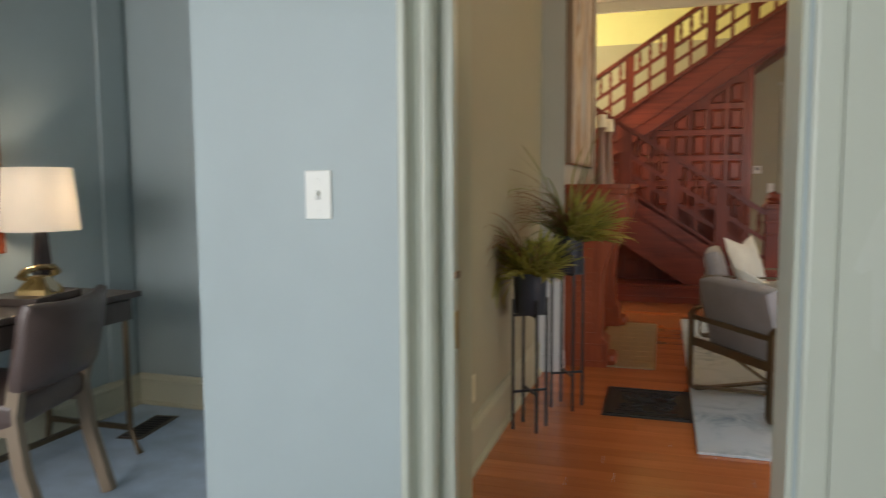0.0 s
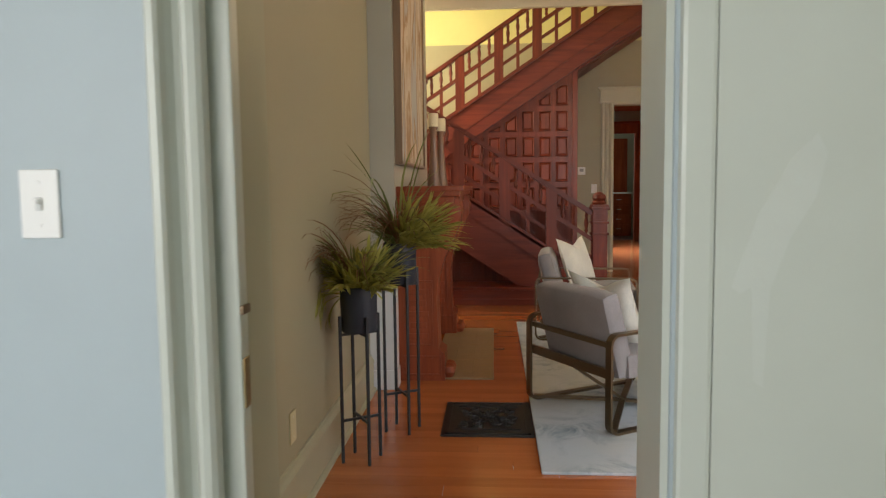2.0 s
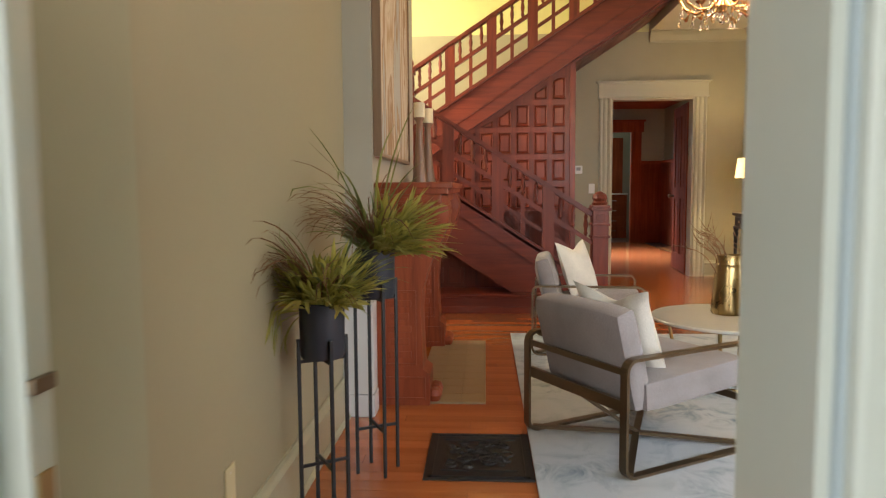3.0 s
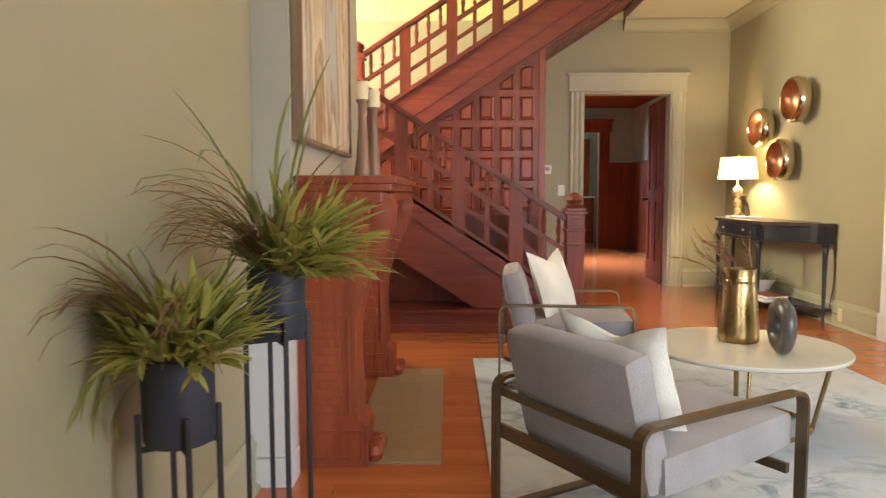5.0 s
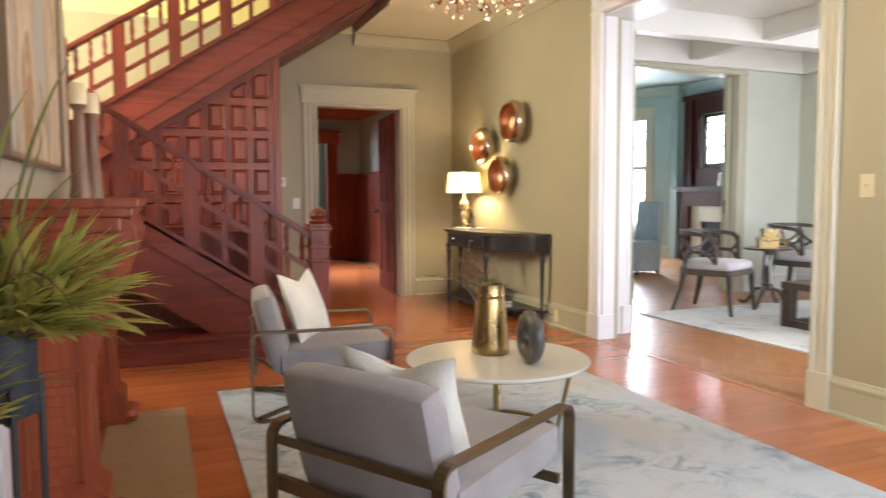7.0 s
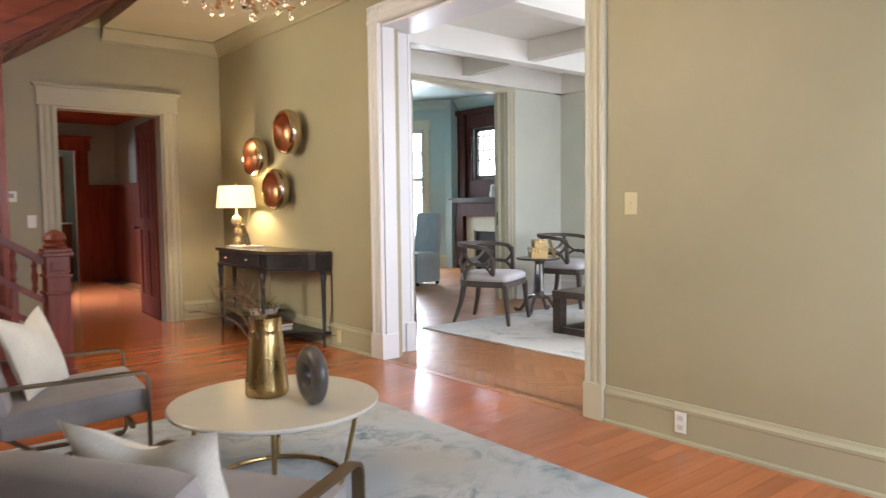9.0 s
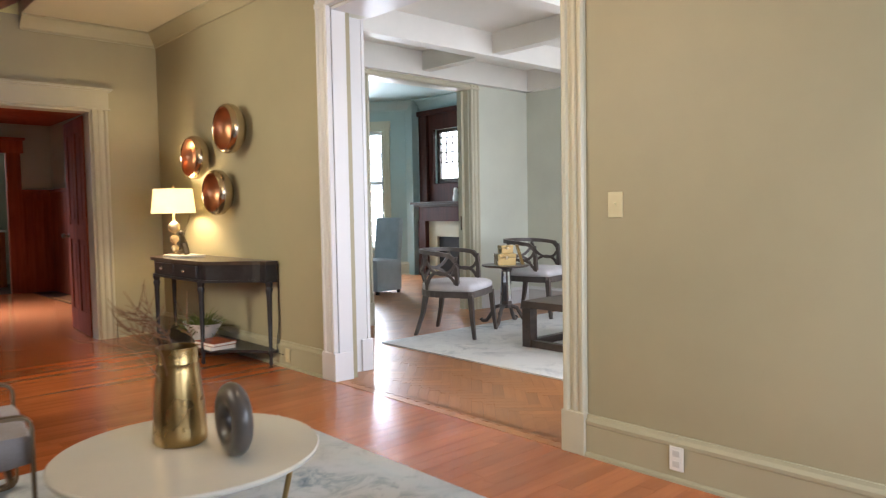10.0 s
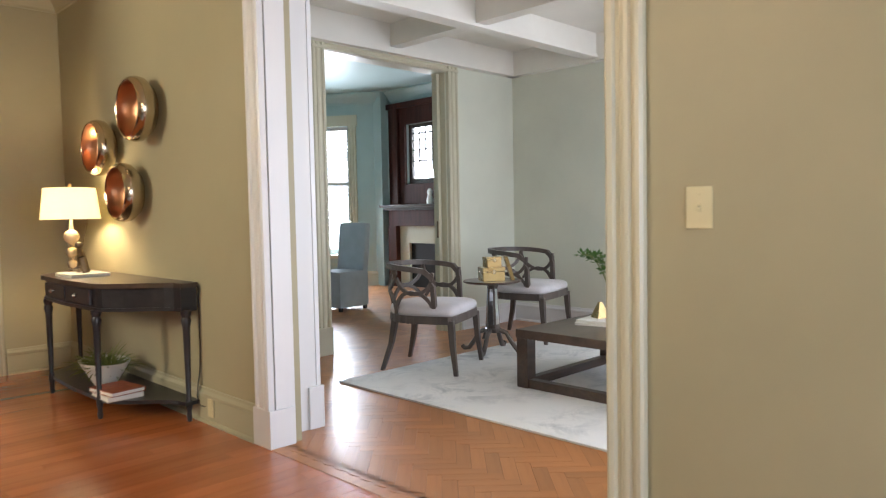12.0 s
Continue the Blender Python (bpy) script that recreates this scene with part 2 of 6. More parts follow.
def tube(bm, pts, r, seg=8, flat=None, closed=False):
    """A bent bar along pts: round with radius r, or flat=(w, h) rectangular with w level."""
    pts = [Vector(p) for p in pts]
    rings, n = [], len(pts)
    for i, p in enumerate(pts):
        if closed:
            d = pts[(i + 1) % n] - pts[i - 1]
        else:
            d = pts[min(i + 1, n - 1)] - pts[max(i - 1, 0)]
        d.normalize()
        up = Vector((0, 0, 1)) if abs(d.z) < 0.95 else Vector((0, 1, 0))
        s = d.cross(up).normalized()
        u = s.cross(d)
        rr = r(i / max(1, n - 1)) if callable(r) else r
        if flat:
            ring = [bm.verts.new(p + s * a * flat[0] / 2 + u * b * flat[1] / 2) for a, b in ((-1, -1), (1, -1), (1, 1), (-1, 1))]
        else:
            ring = [bm.verts.new(p + rr * (s * math.cos(2 * math.pi * k / seg) + u * math.sin(2 * math.pi * k / seg))) for k in range(seg)]
        rings.append(ring)
    pairs = list(zip(rings, rings[1:])) + ([(rings[-1], rings[0])] if closed else [])
    k = len(rings[0])
    for a, b in pairs:
        for i in range(k):
            bm.faces.new((a[i], a[(i + 1) % k], b[(i + 1) % k], b[i]))
    if not closed:
        bm.faces.new(rings[0][::-1])
        bm.faces.new(rings[-1])
    return bm


def prism(bm, poly, origin, u, v, w, depth):
    """The flat outline poly [(a, b)] in the directions u, v from origin, made depth thick along w."""
    o, u, v, w = Vector(origin), Vector(u), Vector(v), Vector(w)
    lo = [bm.verts.new(o + u * a + v * b) for a, b in poly]
    hi = [bm.verts.new(o + u * a + v * b + w * depth) for a, b in poly]
    n = len(poly)
    bm.faces.new(lo[::-1])
    bm.faces.new(hi)
    for i in range(n):
        bm.faces.new((lo[i], lo[(i + 1) % n], hi[(i + 1) % n], hi[i]))
    return bm


def finish(bm, smooth=False):
    bmesh.ops.recalc_face_normals(bm, faces=bm.faces)
    if smooth:
        for f in bm.faces:
            f.smooth = True
        for e in bm.edges:
            if len(e.link_faces) == 2 and e.calc_face_angle(0) > radians(38):
                e.smooth = False
    return bm


def part(name, bm, material, parent=None, label="", smooth=False):
    finish(bm, smooth)
    me = bpy.data.meshes.new(name)
    bm.to_mesh(me)
    bm.free()
    me.materials.append(material)
    ob = new(name, me)
    if parent:
        ob.parent = parent
    if label:
        ob["label"] = label
    return ob


def thing(name, label, category, x=0, y=0, z=0, rz=0, group="", kind=""):
    ob = new(name)
    ob.empty_display_size = 0.1
    ob.matrix_basis = pose(x, y, z, 0, 0, rz)
    return tagged(ob, label, category, group, kind)


def structure(name, bm, material, label="", smooth=False):
    return tagged(part(name, bm, material, None, "", smooth), label, "", "", "structure")


def holed_wall(bm, axis, at, thick, a0, a1, z0, z1, holes):
    """A wall along x (axis 'x', standing at y=at..at+thick) or along y, with rectangular holes (b0, b1, low, high)."""
    def put(b0, b1, lo, hi):
        if b1 - b0 < 1e-4 or hi - lo < 1e-4:
            return
        if axis == "x":
            bx(bm, b0, b1, at, at + thick, lo, hi)
        else:
            bx(bm, at, at + thick, b0, b1, lo, hi)
    here = a0
    for b0, b1, lo, hi in sorted(holes):
        put(here, b0, z0, z1)
        put(b0, b1, z0, lo)
        put(b0, b1, hi, z1)
        here = b1
    put(here, a1, z0, z1)
    return bm


FLUTED = [(0.0, 0.0), (0.0, 0.020), (0.008, 0.030), (0.022, 0.030), (0.028, 0.020), (0.040, 0.018), (0.048, 0.026), (0.060, 0.028), (0.072, 0.026), (0.080, 0.018), (0.092, 0.020), (0.098, 0.032), (0.114, 0.036), (0.124, 0.030), (0.128, 0.0)]


def moulding(bm, p, q, across, out, width=0.128, depth=1.0):
    """A run of moulded casing from p to q; its profile lies across and stands out."""
    p, q, across, out = Vector(p), Vector(q), Vector(across), Vector(out)
    k = width / 0.128
    prism(bm, [(a * k, b * depth) for a, b in FLUTED], p, across, out, (q - p).normalized(), (q - p).length)


CROWN = [(0.0, 0.0), (0.0, 0.13), (0.015, 0.13), (0.02, 0.11), (0.06, 0.055), (0.085, 0.03), (0.10, 0.02), (0.10, 0.0)]


def crown(bm, p, q, out, drop=0.13, k=1.0):
    p, q = Vector(p), Vector(q)
    prism(bm, [(a * k, b * k) for a, b in CROWN], p, Vector(out), (0, 0, -1), (q - p).normalized(), (q - p).length)


BASE = [(0.0, 0.0), (0.022, 0.0), (0.022, 0.15), (0.026, 0.155), (0.026, 0.17), (0.014, 0.185), (0.010, 0.20), (0.0, 0.20)]


def baseboard(bm, p, q, out, k=1.0):
    p, q = Vector(p), Vector(q)
    prism(bm, [(a, b * k) for a, b in BASE], p, Vector(out), (0, 0, 1), (q - p).normalized(), (q - p).length)
    s = [(0.0, 0.0), (0.038, 0.0), (0.036, 0.012), (0.026, 0.02), (0.0, 0.02)]
    prism(bm, s, p, Vector(out), (0, 0, 1), (q - p).normalized(), (q - p).length)


# ---- large structure ----
HX0, HX1, HY0, HY1, HZ = 0.10, 4.00, 3.86, 12.03, 3.00
structure("floor_study", box(-3.4, 1.6, -0.2, 5.4, -0.06, -0.002), M_CARPET, "grey-blue carpet of the study")
structure("floor_bed", box(-1.5, 10.2, 8.5, 18.2, -0.10, -0.016), M_BED, "dark bed under the floor boards")
structure("wall_study_north", holed_wall(bmesh.new(), "x", 3.68, 0.18, -0.26, 1.62, 0, HZ, [(0.345, 1.08, 0, 2.25)]), M_BLUE, "blue-grey painted study wall")
structure("wall_study_pier", box(-0.26, 0.10, 3.86, 5.26, 0, HZ, 0.0), M_BLUE, "blue-grey side of the alcove")
structure("wall_study_alcove", box(-2.0, -0.262, 5.26, 5.40, 0, HZ), M_BLUE, "blue-grey alcove wall")
structure("wall_study_west", box(-2.0, -1.83, 2.6, 5.26, 0, HZ), M_BLUE, "blue-grey study wall behind the desk")
structure("wall_study_far_west", box(-3.4, -3.25, -0.2, 2.6, 0, HZ), M_BLUE, "plain blue-grey wall")
structure("wall_study_return", box(-3.4, -2.0, 2.6, 2.75, 0, HZ), M_BLUE, "plain blue-grey wall")
structure("wall_study_east", box(1.62, 1.76, -0.2, 3.86, 0, HZ), M_GREEN, "pale green painted wall")
structure("wall_study_south", holed_wall(bmesh.new(), "x", -0.34, 0.14, -3.4, 1.76, 0, HZ, [(-2.5, 0.5, 0.8, 2.65)]), M_BLUE, "study wall with a window")
structure("ceiling_study", box(-3.4, 1.76, -0.34, 5.4, HZ, HZ + 0.1), M_CEIL, "pale ceiling")
bm = bmesh.new()
bx(bm, 1.14, 1.40, 3.668, 3.68, 0, HZ)
structure("wall_panel_study", bm, M_GREEN, "pale green panel beside the doorway with filler patches")
bm = bmesh.new()
bx(bm, 1.068, 1.085, 3.69, 3.87, 0, 2.25)
bx(bm, 0.35, 1.085, 3.69, 3.87, 2.235, 2.255)
prism(bm, [(0.292, 3.68), (0.292, 3.612), (0.297, 3.606), (0.308, 3.606), (0.313, 3.612), (0.315, 3.630), (0.320, 3.645), (0.329, 3.650), (0.334, 3.644), (0.342, 3.643), (0.352, 3.648), (0.358, 3.657), (0.359, 3.68)], (0, 0, 0), (1, 0, 0), (0, 1, 0), (0, 0, 1), 2.36)
bx(bm, 0.346, 0.388, 3.702, 3.742, 0, 2.235, 0.006)
bx(bm, 1.086, 1.1395, 3.665, 3.69, 0, 2.36, 0.008)
bx(bm, 0.285, 1.14, 3.664, 3.68, 2.26, 2.36)
moulding(bm, (1.40, 3.668, 0), (1.40, 3.668, HZ), (1, 0, 0), (0, -1, 0), 0.11, 0.22)
moulding(bm, (1.17, 3.86, 0), (1.17, 3.86, 2.34), (-1, 0, 0), (0, 1, 0), 0.09)
structure("trim_study_door", bm, M_GREEN, "pale green moulded door casing")
bm = bmesh.new()
baseboard(bm, (-1.83, 5.26, 0), (-0.26, 5.26, 0), (0, -1, 0), 0.8)
baseboard(bm, (-1.83, 2.75, 0), (-1.83, 5.26, 0), (1, 0, 0), 0.8)
baseboard(bm, (-0.26, 3.68, 0), (0.28, 3.68, 0), (0, -1, 0), 0.8)
structure("baseboard_study", bm, M_TRIM, "cream baseboard")
bm = bmesh.new()
bx(bm, -1.83, -1.812, 5.05, 5.22, 0.16, 2.5, 0.006)
structure("trim_alcove", bm, M_BLUE, "blue-grey painted upright casing")

# hall
structure("wall_west", box(-0.255, HX0, 5.40, 6.60, 0, HZ), M_HALL, "tan painted hall wall")
structure("wall_west_near", box(0.10, 0.102, 3.86, 5.40, 0, HZ), M_HALL, "tan painted hall wall")
structure("wall_chimney_breast", box(-0.25, 0.24, 6.60, 8.62, 0, HZ, 0.0), M_BREAST_LIT, "chimney breast with daylight on its south side put into a paler colour")
structure("wall_south", holed_wall(bmesh.new(), "x", 3.68, 0.18, 1.78, 4.3, 0, HZ, [(2.0, 3.8, 0.5, 2.5)]), M_HALL, "hall wall with a window")
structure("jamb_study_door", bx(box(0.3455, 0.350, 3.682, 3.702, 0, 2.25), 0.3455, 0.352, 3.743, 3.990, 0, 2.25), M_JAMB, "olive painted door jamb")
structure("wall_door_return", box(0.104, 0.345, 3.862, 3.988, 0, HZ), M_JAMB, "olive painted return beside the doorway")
structure("wall_south_near", box(1.17, 1.78, 3.862, 3.88, 0, HZ), M_HALL, "tan painted hall wall")
structure("wall_east_living_side", holed_wall(bmesh.new(), "y", 4.171, 0.189, 3.68, 12.19, 0, HZ, [(6.90, 9.065, 0, 2.60)]), M_LIVING, "pale living room side of the wall")
structure("wall_east", holed_wall(bmesh.new(), "y", HX1, 0.17, 3.68, 12.19, 0, HZ, [(6.90, 8.92, 0, 2.60)]), M_HALL, "khaki painted hall wall with a wide opening")
structure("wall_north", holed_wall(bmesh.new(), "x", HY1, 0.16, -1.5, HX1, 0, HZ, [(2.37, 3.35, 0, 2.20)]), M_HALL, "khaki painted hall wall with a doorway")
structure("wall_stairwell_north", box(-1.5, 3.2, HY1, HY1 + 0.16, HZ, 5.6), M_YELLOW, "yellow painted stairwell wall")
structure("wall_stairwell_west", holed_wall(bmesh.new(), "y", -1.5, 0.15, 8.45, HY1, 0, 5.6, [(9.5, 10.39, 1.7, 3.0), (10.4, 11.6, 2.9, 4.5)]), M_YELLOW, "yellow painted stairwell wall")
structure("wall_stairwell_south", box(-1.35, 3.2, 9.66, 9.80, HZ + 0.12, 5.6), M_YELLOW, "yellow painted wall above the stairs")
structure("wall_stairwell_east", box(3.2, 3.34, 9.66, HY1, HZ + 0.12, 5.6), M_YELLOW, "yellow painted wall above the stairs")
structure("wall_stair_side", box(-1.35, -0.25, 8.45, 8.60, 0, HZ), M_HALL, "tan painted wall beside the stairs")
structure("ceiling_stairwell", box(-1.5, 3.34, 9.66, 12.19, 5.6, 5.7), M_CEIL, "pale ceiling above the stairs")
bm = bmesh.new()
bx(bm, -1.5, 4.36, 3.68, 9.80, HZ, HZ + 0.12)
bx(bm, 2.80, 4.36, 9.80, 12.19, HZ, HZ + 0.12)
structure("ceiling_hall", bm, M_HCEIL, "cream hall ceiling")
bm = bmesh.new()
crown(bm, (HX1, 3.9, HZ), (HX1, HY1, HZ), (-1, 0, 0))
crown(bm, (2.80, HY1, HZ), (HX1, HY1, HZ), (0, -1, 0))
crown(bm, (HX0, 3.9, HZ), (HX0, 6.6, HZ), (1, 0, 0))
structure("trim_crown", bm, M_HALL, "cream crown moulding under the ceiling")
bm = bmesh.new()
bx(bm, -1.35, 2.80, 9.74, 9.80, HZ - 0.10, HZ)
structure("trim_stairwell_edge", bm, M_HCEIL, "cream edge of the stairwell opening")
bm = bmesh.new()
baseboard(bm, (HX1, 3.86, 0), (HX1, 6.786, 0), (-1, 0, 0))
baseboard(bm, (HX1, 9.06, 0), (HX1, HY1, 0), (-1, 0, 0))
baseboard(bm, (3.52, HY1, 0), (HX1, HY1, 0), (0, -1, 0))
baseboard(bm, (HX0, 3.88, 0), (HX0, 6.6, 0), (1, 0, 0))
baseboard(bm, (1.72, HY1, 0), (2.22, HY1, 0), (0, -1, 0))
structure("baseboard", bm, M_BASEB, "khaki two-part baseboard")
# wide opening to the living room
bm = bmesh.new()
bx(bm, HX1 + 0.01, 4.125, 8.905, 8.925, 0, 2.60)
bx(bm, 4.175, 4.355, 9.045, 9.068, 0, 2.60)
bx(bm, HX1 + 0.01, 4.35, 6.895, 6.915, 0, 2.60)
bx(bm, HX1 + 0.01, 4.35, 6.915, 8.905, 2.58, 2.605)
bx(bm, HX1 - 0.035, HX1 + 0.12, 8.895, 9.065, 0, 0.20, 0.004)
bx(bm, 4.30, 4.40, 9.03, 9.20, 0, 0.24, 0.004)
moulding(bm, (HX1, 9.055, 0.2), (HX1, 9.055, 2.74), (0, -1, 0), (-1, 0, 0), 0.15)
for y0, d in ((9.055, -1), (6.765, 1)):
    moulding(bm, (4.36, y0 + (0.14 if d < 0 else 0), 0), (4.36, y0 + (0.14 if d < 0 else 0), 2.70), (0, d, 0), (1, 0, 0), 0.15)
moulding(bm, (HX1, 6.795, 2.75), (HX1, 9.055, 2.75), (0, 0, -1), (-1, 0, 0), 0.15)
moulding(bm, (4.36, 6.815, 2.75), (4.36, 9.195, 2.75), (0, 0, -1), (1, 0, 0), 0.15)
structure("trim_living_opening", bm, M_WHITE, "white fluted casing of the wide opening")
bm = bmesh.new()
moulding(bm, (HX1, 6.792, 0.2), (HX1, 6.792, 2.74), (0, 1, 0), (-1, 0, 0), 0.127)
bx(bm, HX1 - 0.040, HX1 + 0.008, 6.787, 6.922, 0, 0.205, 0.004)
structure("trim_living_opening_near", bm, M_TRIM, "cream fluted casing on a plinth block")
# pocket door edge in the left jamb
pd = tagged(part("pocket_door", box(4.128, 4.168, 8.93, 9.04, 0.005, 2.57, 0.003), M_WHITE), "white edge of a sliding pocket door", "door", "", "structure")
part("door_pull", box(4.136, 4.160, 8.922, 8.932, 0.67, 0.86, 0.004), M_GREYDOT, pd, "dark metal edge pull")
# north doorway
bm = bmesh.new()
bx(bm, 2.355, 2.375, HY1 - 0.01, HY1 + 0.17, 0, 2.2)
bx(bm, 3.345, 3.365, HY1 - 0.01, HY1 + 0.17, 0, 2.2)
bx(bm, 2.355, 3.365, HY1 - 0.01, HY1 + 0.17, 2.185, 2.21)
moulding(bm, (2.21, HY1, 0), (2.21, HY1, 2.21), (1, 0, 0), (0, -1, 0), 0.15)
moulding(bm, (3.51, HY1, 0), (3.51, HY1, 2.21), (-1, 0, 0), (0, -1, 0), 0.15)
bx(bm, 2.20, 3.52, HY1 - 0.03, HY1, 2.21, 2.38)
bx(bm, 2.18, 3.54, HY1 - 0.045, HY1, 2.38, 2.396, 0.004)
bx(bm, 2.165, 3.555, HY1 - 0.06, HY1, 2.396, 2.414, 0.005)
bx(bm, 2.19, 3.53, HY1 - 0.042, HY1, 2.205, 2.225, 0.004)
structure("trim_north_door", bm, M_CASING, "cream moulded casing with a cap")

# living room
structure("wall_living_north", holed_wall(bmesh.new(), "x", 10.72, 0.20, 4.36, 10.2, 0, 3.3, [(5.66, 7.14, 0, 2.62)]), M_LIVING, "pale green-white living room wall")
structure("wall_living_east", holed_wall(bmesh.new(), "y", 8.18, 0.16, 4.6, 10.72, 0, HZ, [(5.2, 7.6, 0.6, 2.55)]), M_LIVING, "pale green-white living room wall")
structure("wall_living_south", holed_wall(bmesh.new(), "x", 4.6, 0.16, 4.36, 8.34, 0, HZ, [(4.7, 7.9, 0.6, 2.55)]), M_LIVING, "living room wall with windows")
structure("ceiling_living", box(4.36, 8.34, 4.6, 10.92, 2.92, HZ + 0.1), M_CEIL, "white ceiling between the beams")
bm = bmesh.new()
for y in (9.58, 8.1, 6.6, 5.2):
    bx(bm, 4.36, 8.18, y, y + 0.12, 2.71, 2.92, 0.006)
    bx(bm, 4.36, 8.18, y - 0.015, y + 0.135, 2.685, 2.712, 0.004)
bx(bm, 6.34, 6.47, 4.76, 10.72, 2.714, 2.92, 0.006)
bx(bm, 4.36, 8.18, 10.62, 10.72, 2.66, 2.92, 0.004)
bx(bm, 8.08, 8.18, 4.76, 10.72, 2.66, 2.92, 0.004)
bx(bm, 4.36, 4.46, 4.76, 10.72, 2.76, 2.92, 0.004)
structure("trim_ceiling_beams", bm, M_CEIL, "white coffered ceiling beams")
bm = bmesh.new()
baseboard(bm, (7.3, 10.72, 0), (8.18, 10.72, 0), (0, -1, 0))
baseboard(bm, (8.18, 4.76, 0), (8.18, 10.72, 0), (-1, 0, 0))
baseboard(bm, (4.36, 10.72, 0), (5.5, 10.72, 0), (0, -1, 0))
structure("baseboard_living", bm, M_WHITE, "white baseboard")
bm = bmesh.new()
bx(bm, 5.645, 5.67, 10.73, 10.91, 0, 2.62)
bx(bm, 7.13, 7.155, 10.73, 10.91, 0, 2.62)
bx(bm, 5.645, 7.155, 10.73, 10.91, 2.60, 2.63)
moulding(bm, (5.535, 10.72, 0), (5.535, 10.72, 2.70), (1, 0, 0), (0, -1, 0), 0.13)
moulding(bm, (7.29, 10.72, 0), (7.29, 10.72, 2.70), (-1, 0, 0), (0, -1, 0), 0.15)
moulding(bm, (5.535, 10.72, 2.73), (7.29, 10.72, 2.73), (0, 0, -1), (0, -1, 0), 0.13)
bx(bm, 5.52, 5.67, 10.68, 10.80, 0, 0.24, 0.004)
structure("trim_dining_opening", bm, M_TRIM, "cream fluted casing of the dining opening")
pd = tagged(part("pocket_door_dining", box(7.09, 7.13, 10.80, 10.84, 0.005, 2.59, 0.003), M_TRIM), "cream edge of a sliding pocket door", "door", "", "structure")
part("door_pull", box(7.082, 7.091, 10.81, 10.83, 0.95, 1.12, 0.003), M_BRONZE, pd, "brass edge pull")

# dining room
bm = holed_wall(bmesh.new(), "y", 9.93, 0.18, 10.92, 14.86, 0, 3.3, [(13.20, 14.40, 1.68, 2.66)])
structure("wall_dining_east", bm, M_DINING, "teal painted dining room wall")
structure("wall_dining_west", box(4.9, 5.05, 10.92, 16.6, 0, 3.3), M_DINING, "teal painted dining room wall")
structure("wall_dining_north", box(5.05, 8.75, 16.45, 16.6, 0, 3.3), M_DINING, "teal painted dining room wall")
structure("ceiling_dining", box(4.9, 10.11, 10.92, 16.6, 3.24, 3.4), M_DINING, "teal tinted dining room ceiling")
# angled bay wall of the dining room, in its own frame: x along the wall, y into the room
BAY = Matrix(((-0.564, 0.826, 0, 9.75), (0.826, 0.564, 0, 14.95), (0, 0, 1, 0), (0, 0, 0, 1)))


def in_bay(bm):
    bmesh.ops.transform(bm, matrix=BAY, verts=bm.verts)
    return bm


structure("wall_dining_bay", in_bay(holed_wall(bmesh.new(), "x", 0.0, 0.15, -0.2, 1.95, 0, 3.3, [(0.5, 1.32, 0.52, 2.70)])), M_DINING, "teal painted bay wall")
structure("wall_dining_pier", box(9.72, 9.93, 14.80, 15.08, 0, 3.3), M_DINING, "teal painted pier beside the fireplace")
bm = bmesh.new()
moulding(bm, (0.36, 0, 0.46), (0.36, 0, 2.80), (1, 0, 0), (0, -1, 0), 0.14)
moulding(bm, (1.46, 0, 0.46), (1.46, 0, 2.80), (-1, 0, 0), (0, -1, 0), 0.14)
bx(bm, 0.34, 1.48, -0.03, 0, 2.70, 2.88)
bx(bm, 0.32, 1.50, -0.06, 0, 0.46, 0.52, 0.006)
structure("trim_bay_window", in_bay(bm), M_TRIM, "cream casing of the bay window")
win = tagged(part("window_1", in_bay(box(0.5, 1.32, 0.10, 0.14, 0.52, 0.56)), M_WHITE), "tall sash window with white frame and blinds", "window", "", "structure")
bm = bmesh.new()
for x0, x1, z0, z1 in ((0.5, 0.56, 0.56, 2.70), (1.26, 1.32, 0.56, 2.70), (0.56, 1.26, 2.64, 2.70), (0.56, 1.26, 1.70, 1.76), (0.56, 1.26, 0.56, 0.63)):
    bx(bm, x0, x1, 0.09, 0.13, z0, z1, 0.003)
part("window_frame", in_bay(bm), M_WHITE, win)
M_PANE = clear_glass("window_glass")
M_GLARE = glow("bright_outdoors", (0.95, 0.98, 1.0), 9.0)
for z0, z1 in ((0.63, 1.70), (1.76, 2.64)):
    pane = part("pane", in_bay(box(0.56, 1.26, 0.108, 0.112, z0, z1)), M_PANE, win)
    pane.visible_shadow = False
bm = bmesh.new()
for i in range(44):
    z = 0.64 + i * 0.045
    bx(bm, 0.52, 0.60, 0.04, 0.075, z, z + 0.004)
    bx(bm, 1.20, 1.31, 0.04, 0.075, z, z + 0.004)
part("blind_edge", in_bay(bm), M_WHITE, win, "white slatted blind edge")
# stained-glass window over the dining mantel
win = tagged(part("window_2", box(10.03, 10.06, 13.20, 14.40, 1.68, 1.71), M_DARKWOOD), "leaded glass window in a dark frame", "window", "", "structure")
bm = bmesh.new()
for y0, y1, z0, z1 in ((13.20, 13.27, 1.68, 2.66), (14.33, 14.40, 1.68, 2.66), (13.27, 14.33, 2.60, 2.66), (13.27, 14.33, 1.70, 1.77)):
    bx(bm, 9.98, 10.04, y0, y1, z0, z1, 0.004)
part("window_frame", bm, M_DARKWOOD, win)
bm = bmesh.new()
for i in range(1, 7):
    y = 13.27 + 1.06 * i / 7
    bx(bm, 10.0, 10.012, y - 0.012, y + 0.012, 2.0 if i % 2 else 1.9, 2.60)
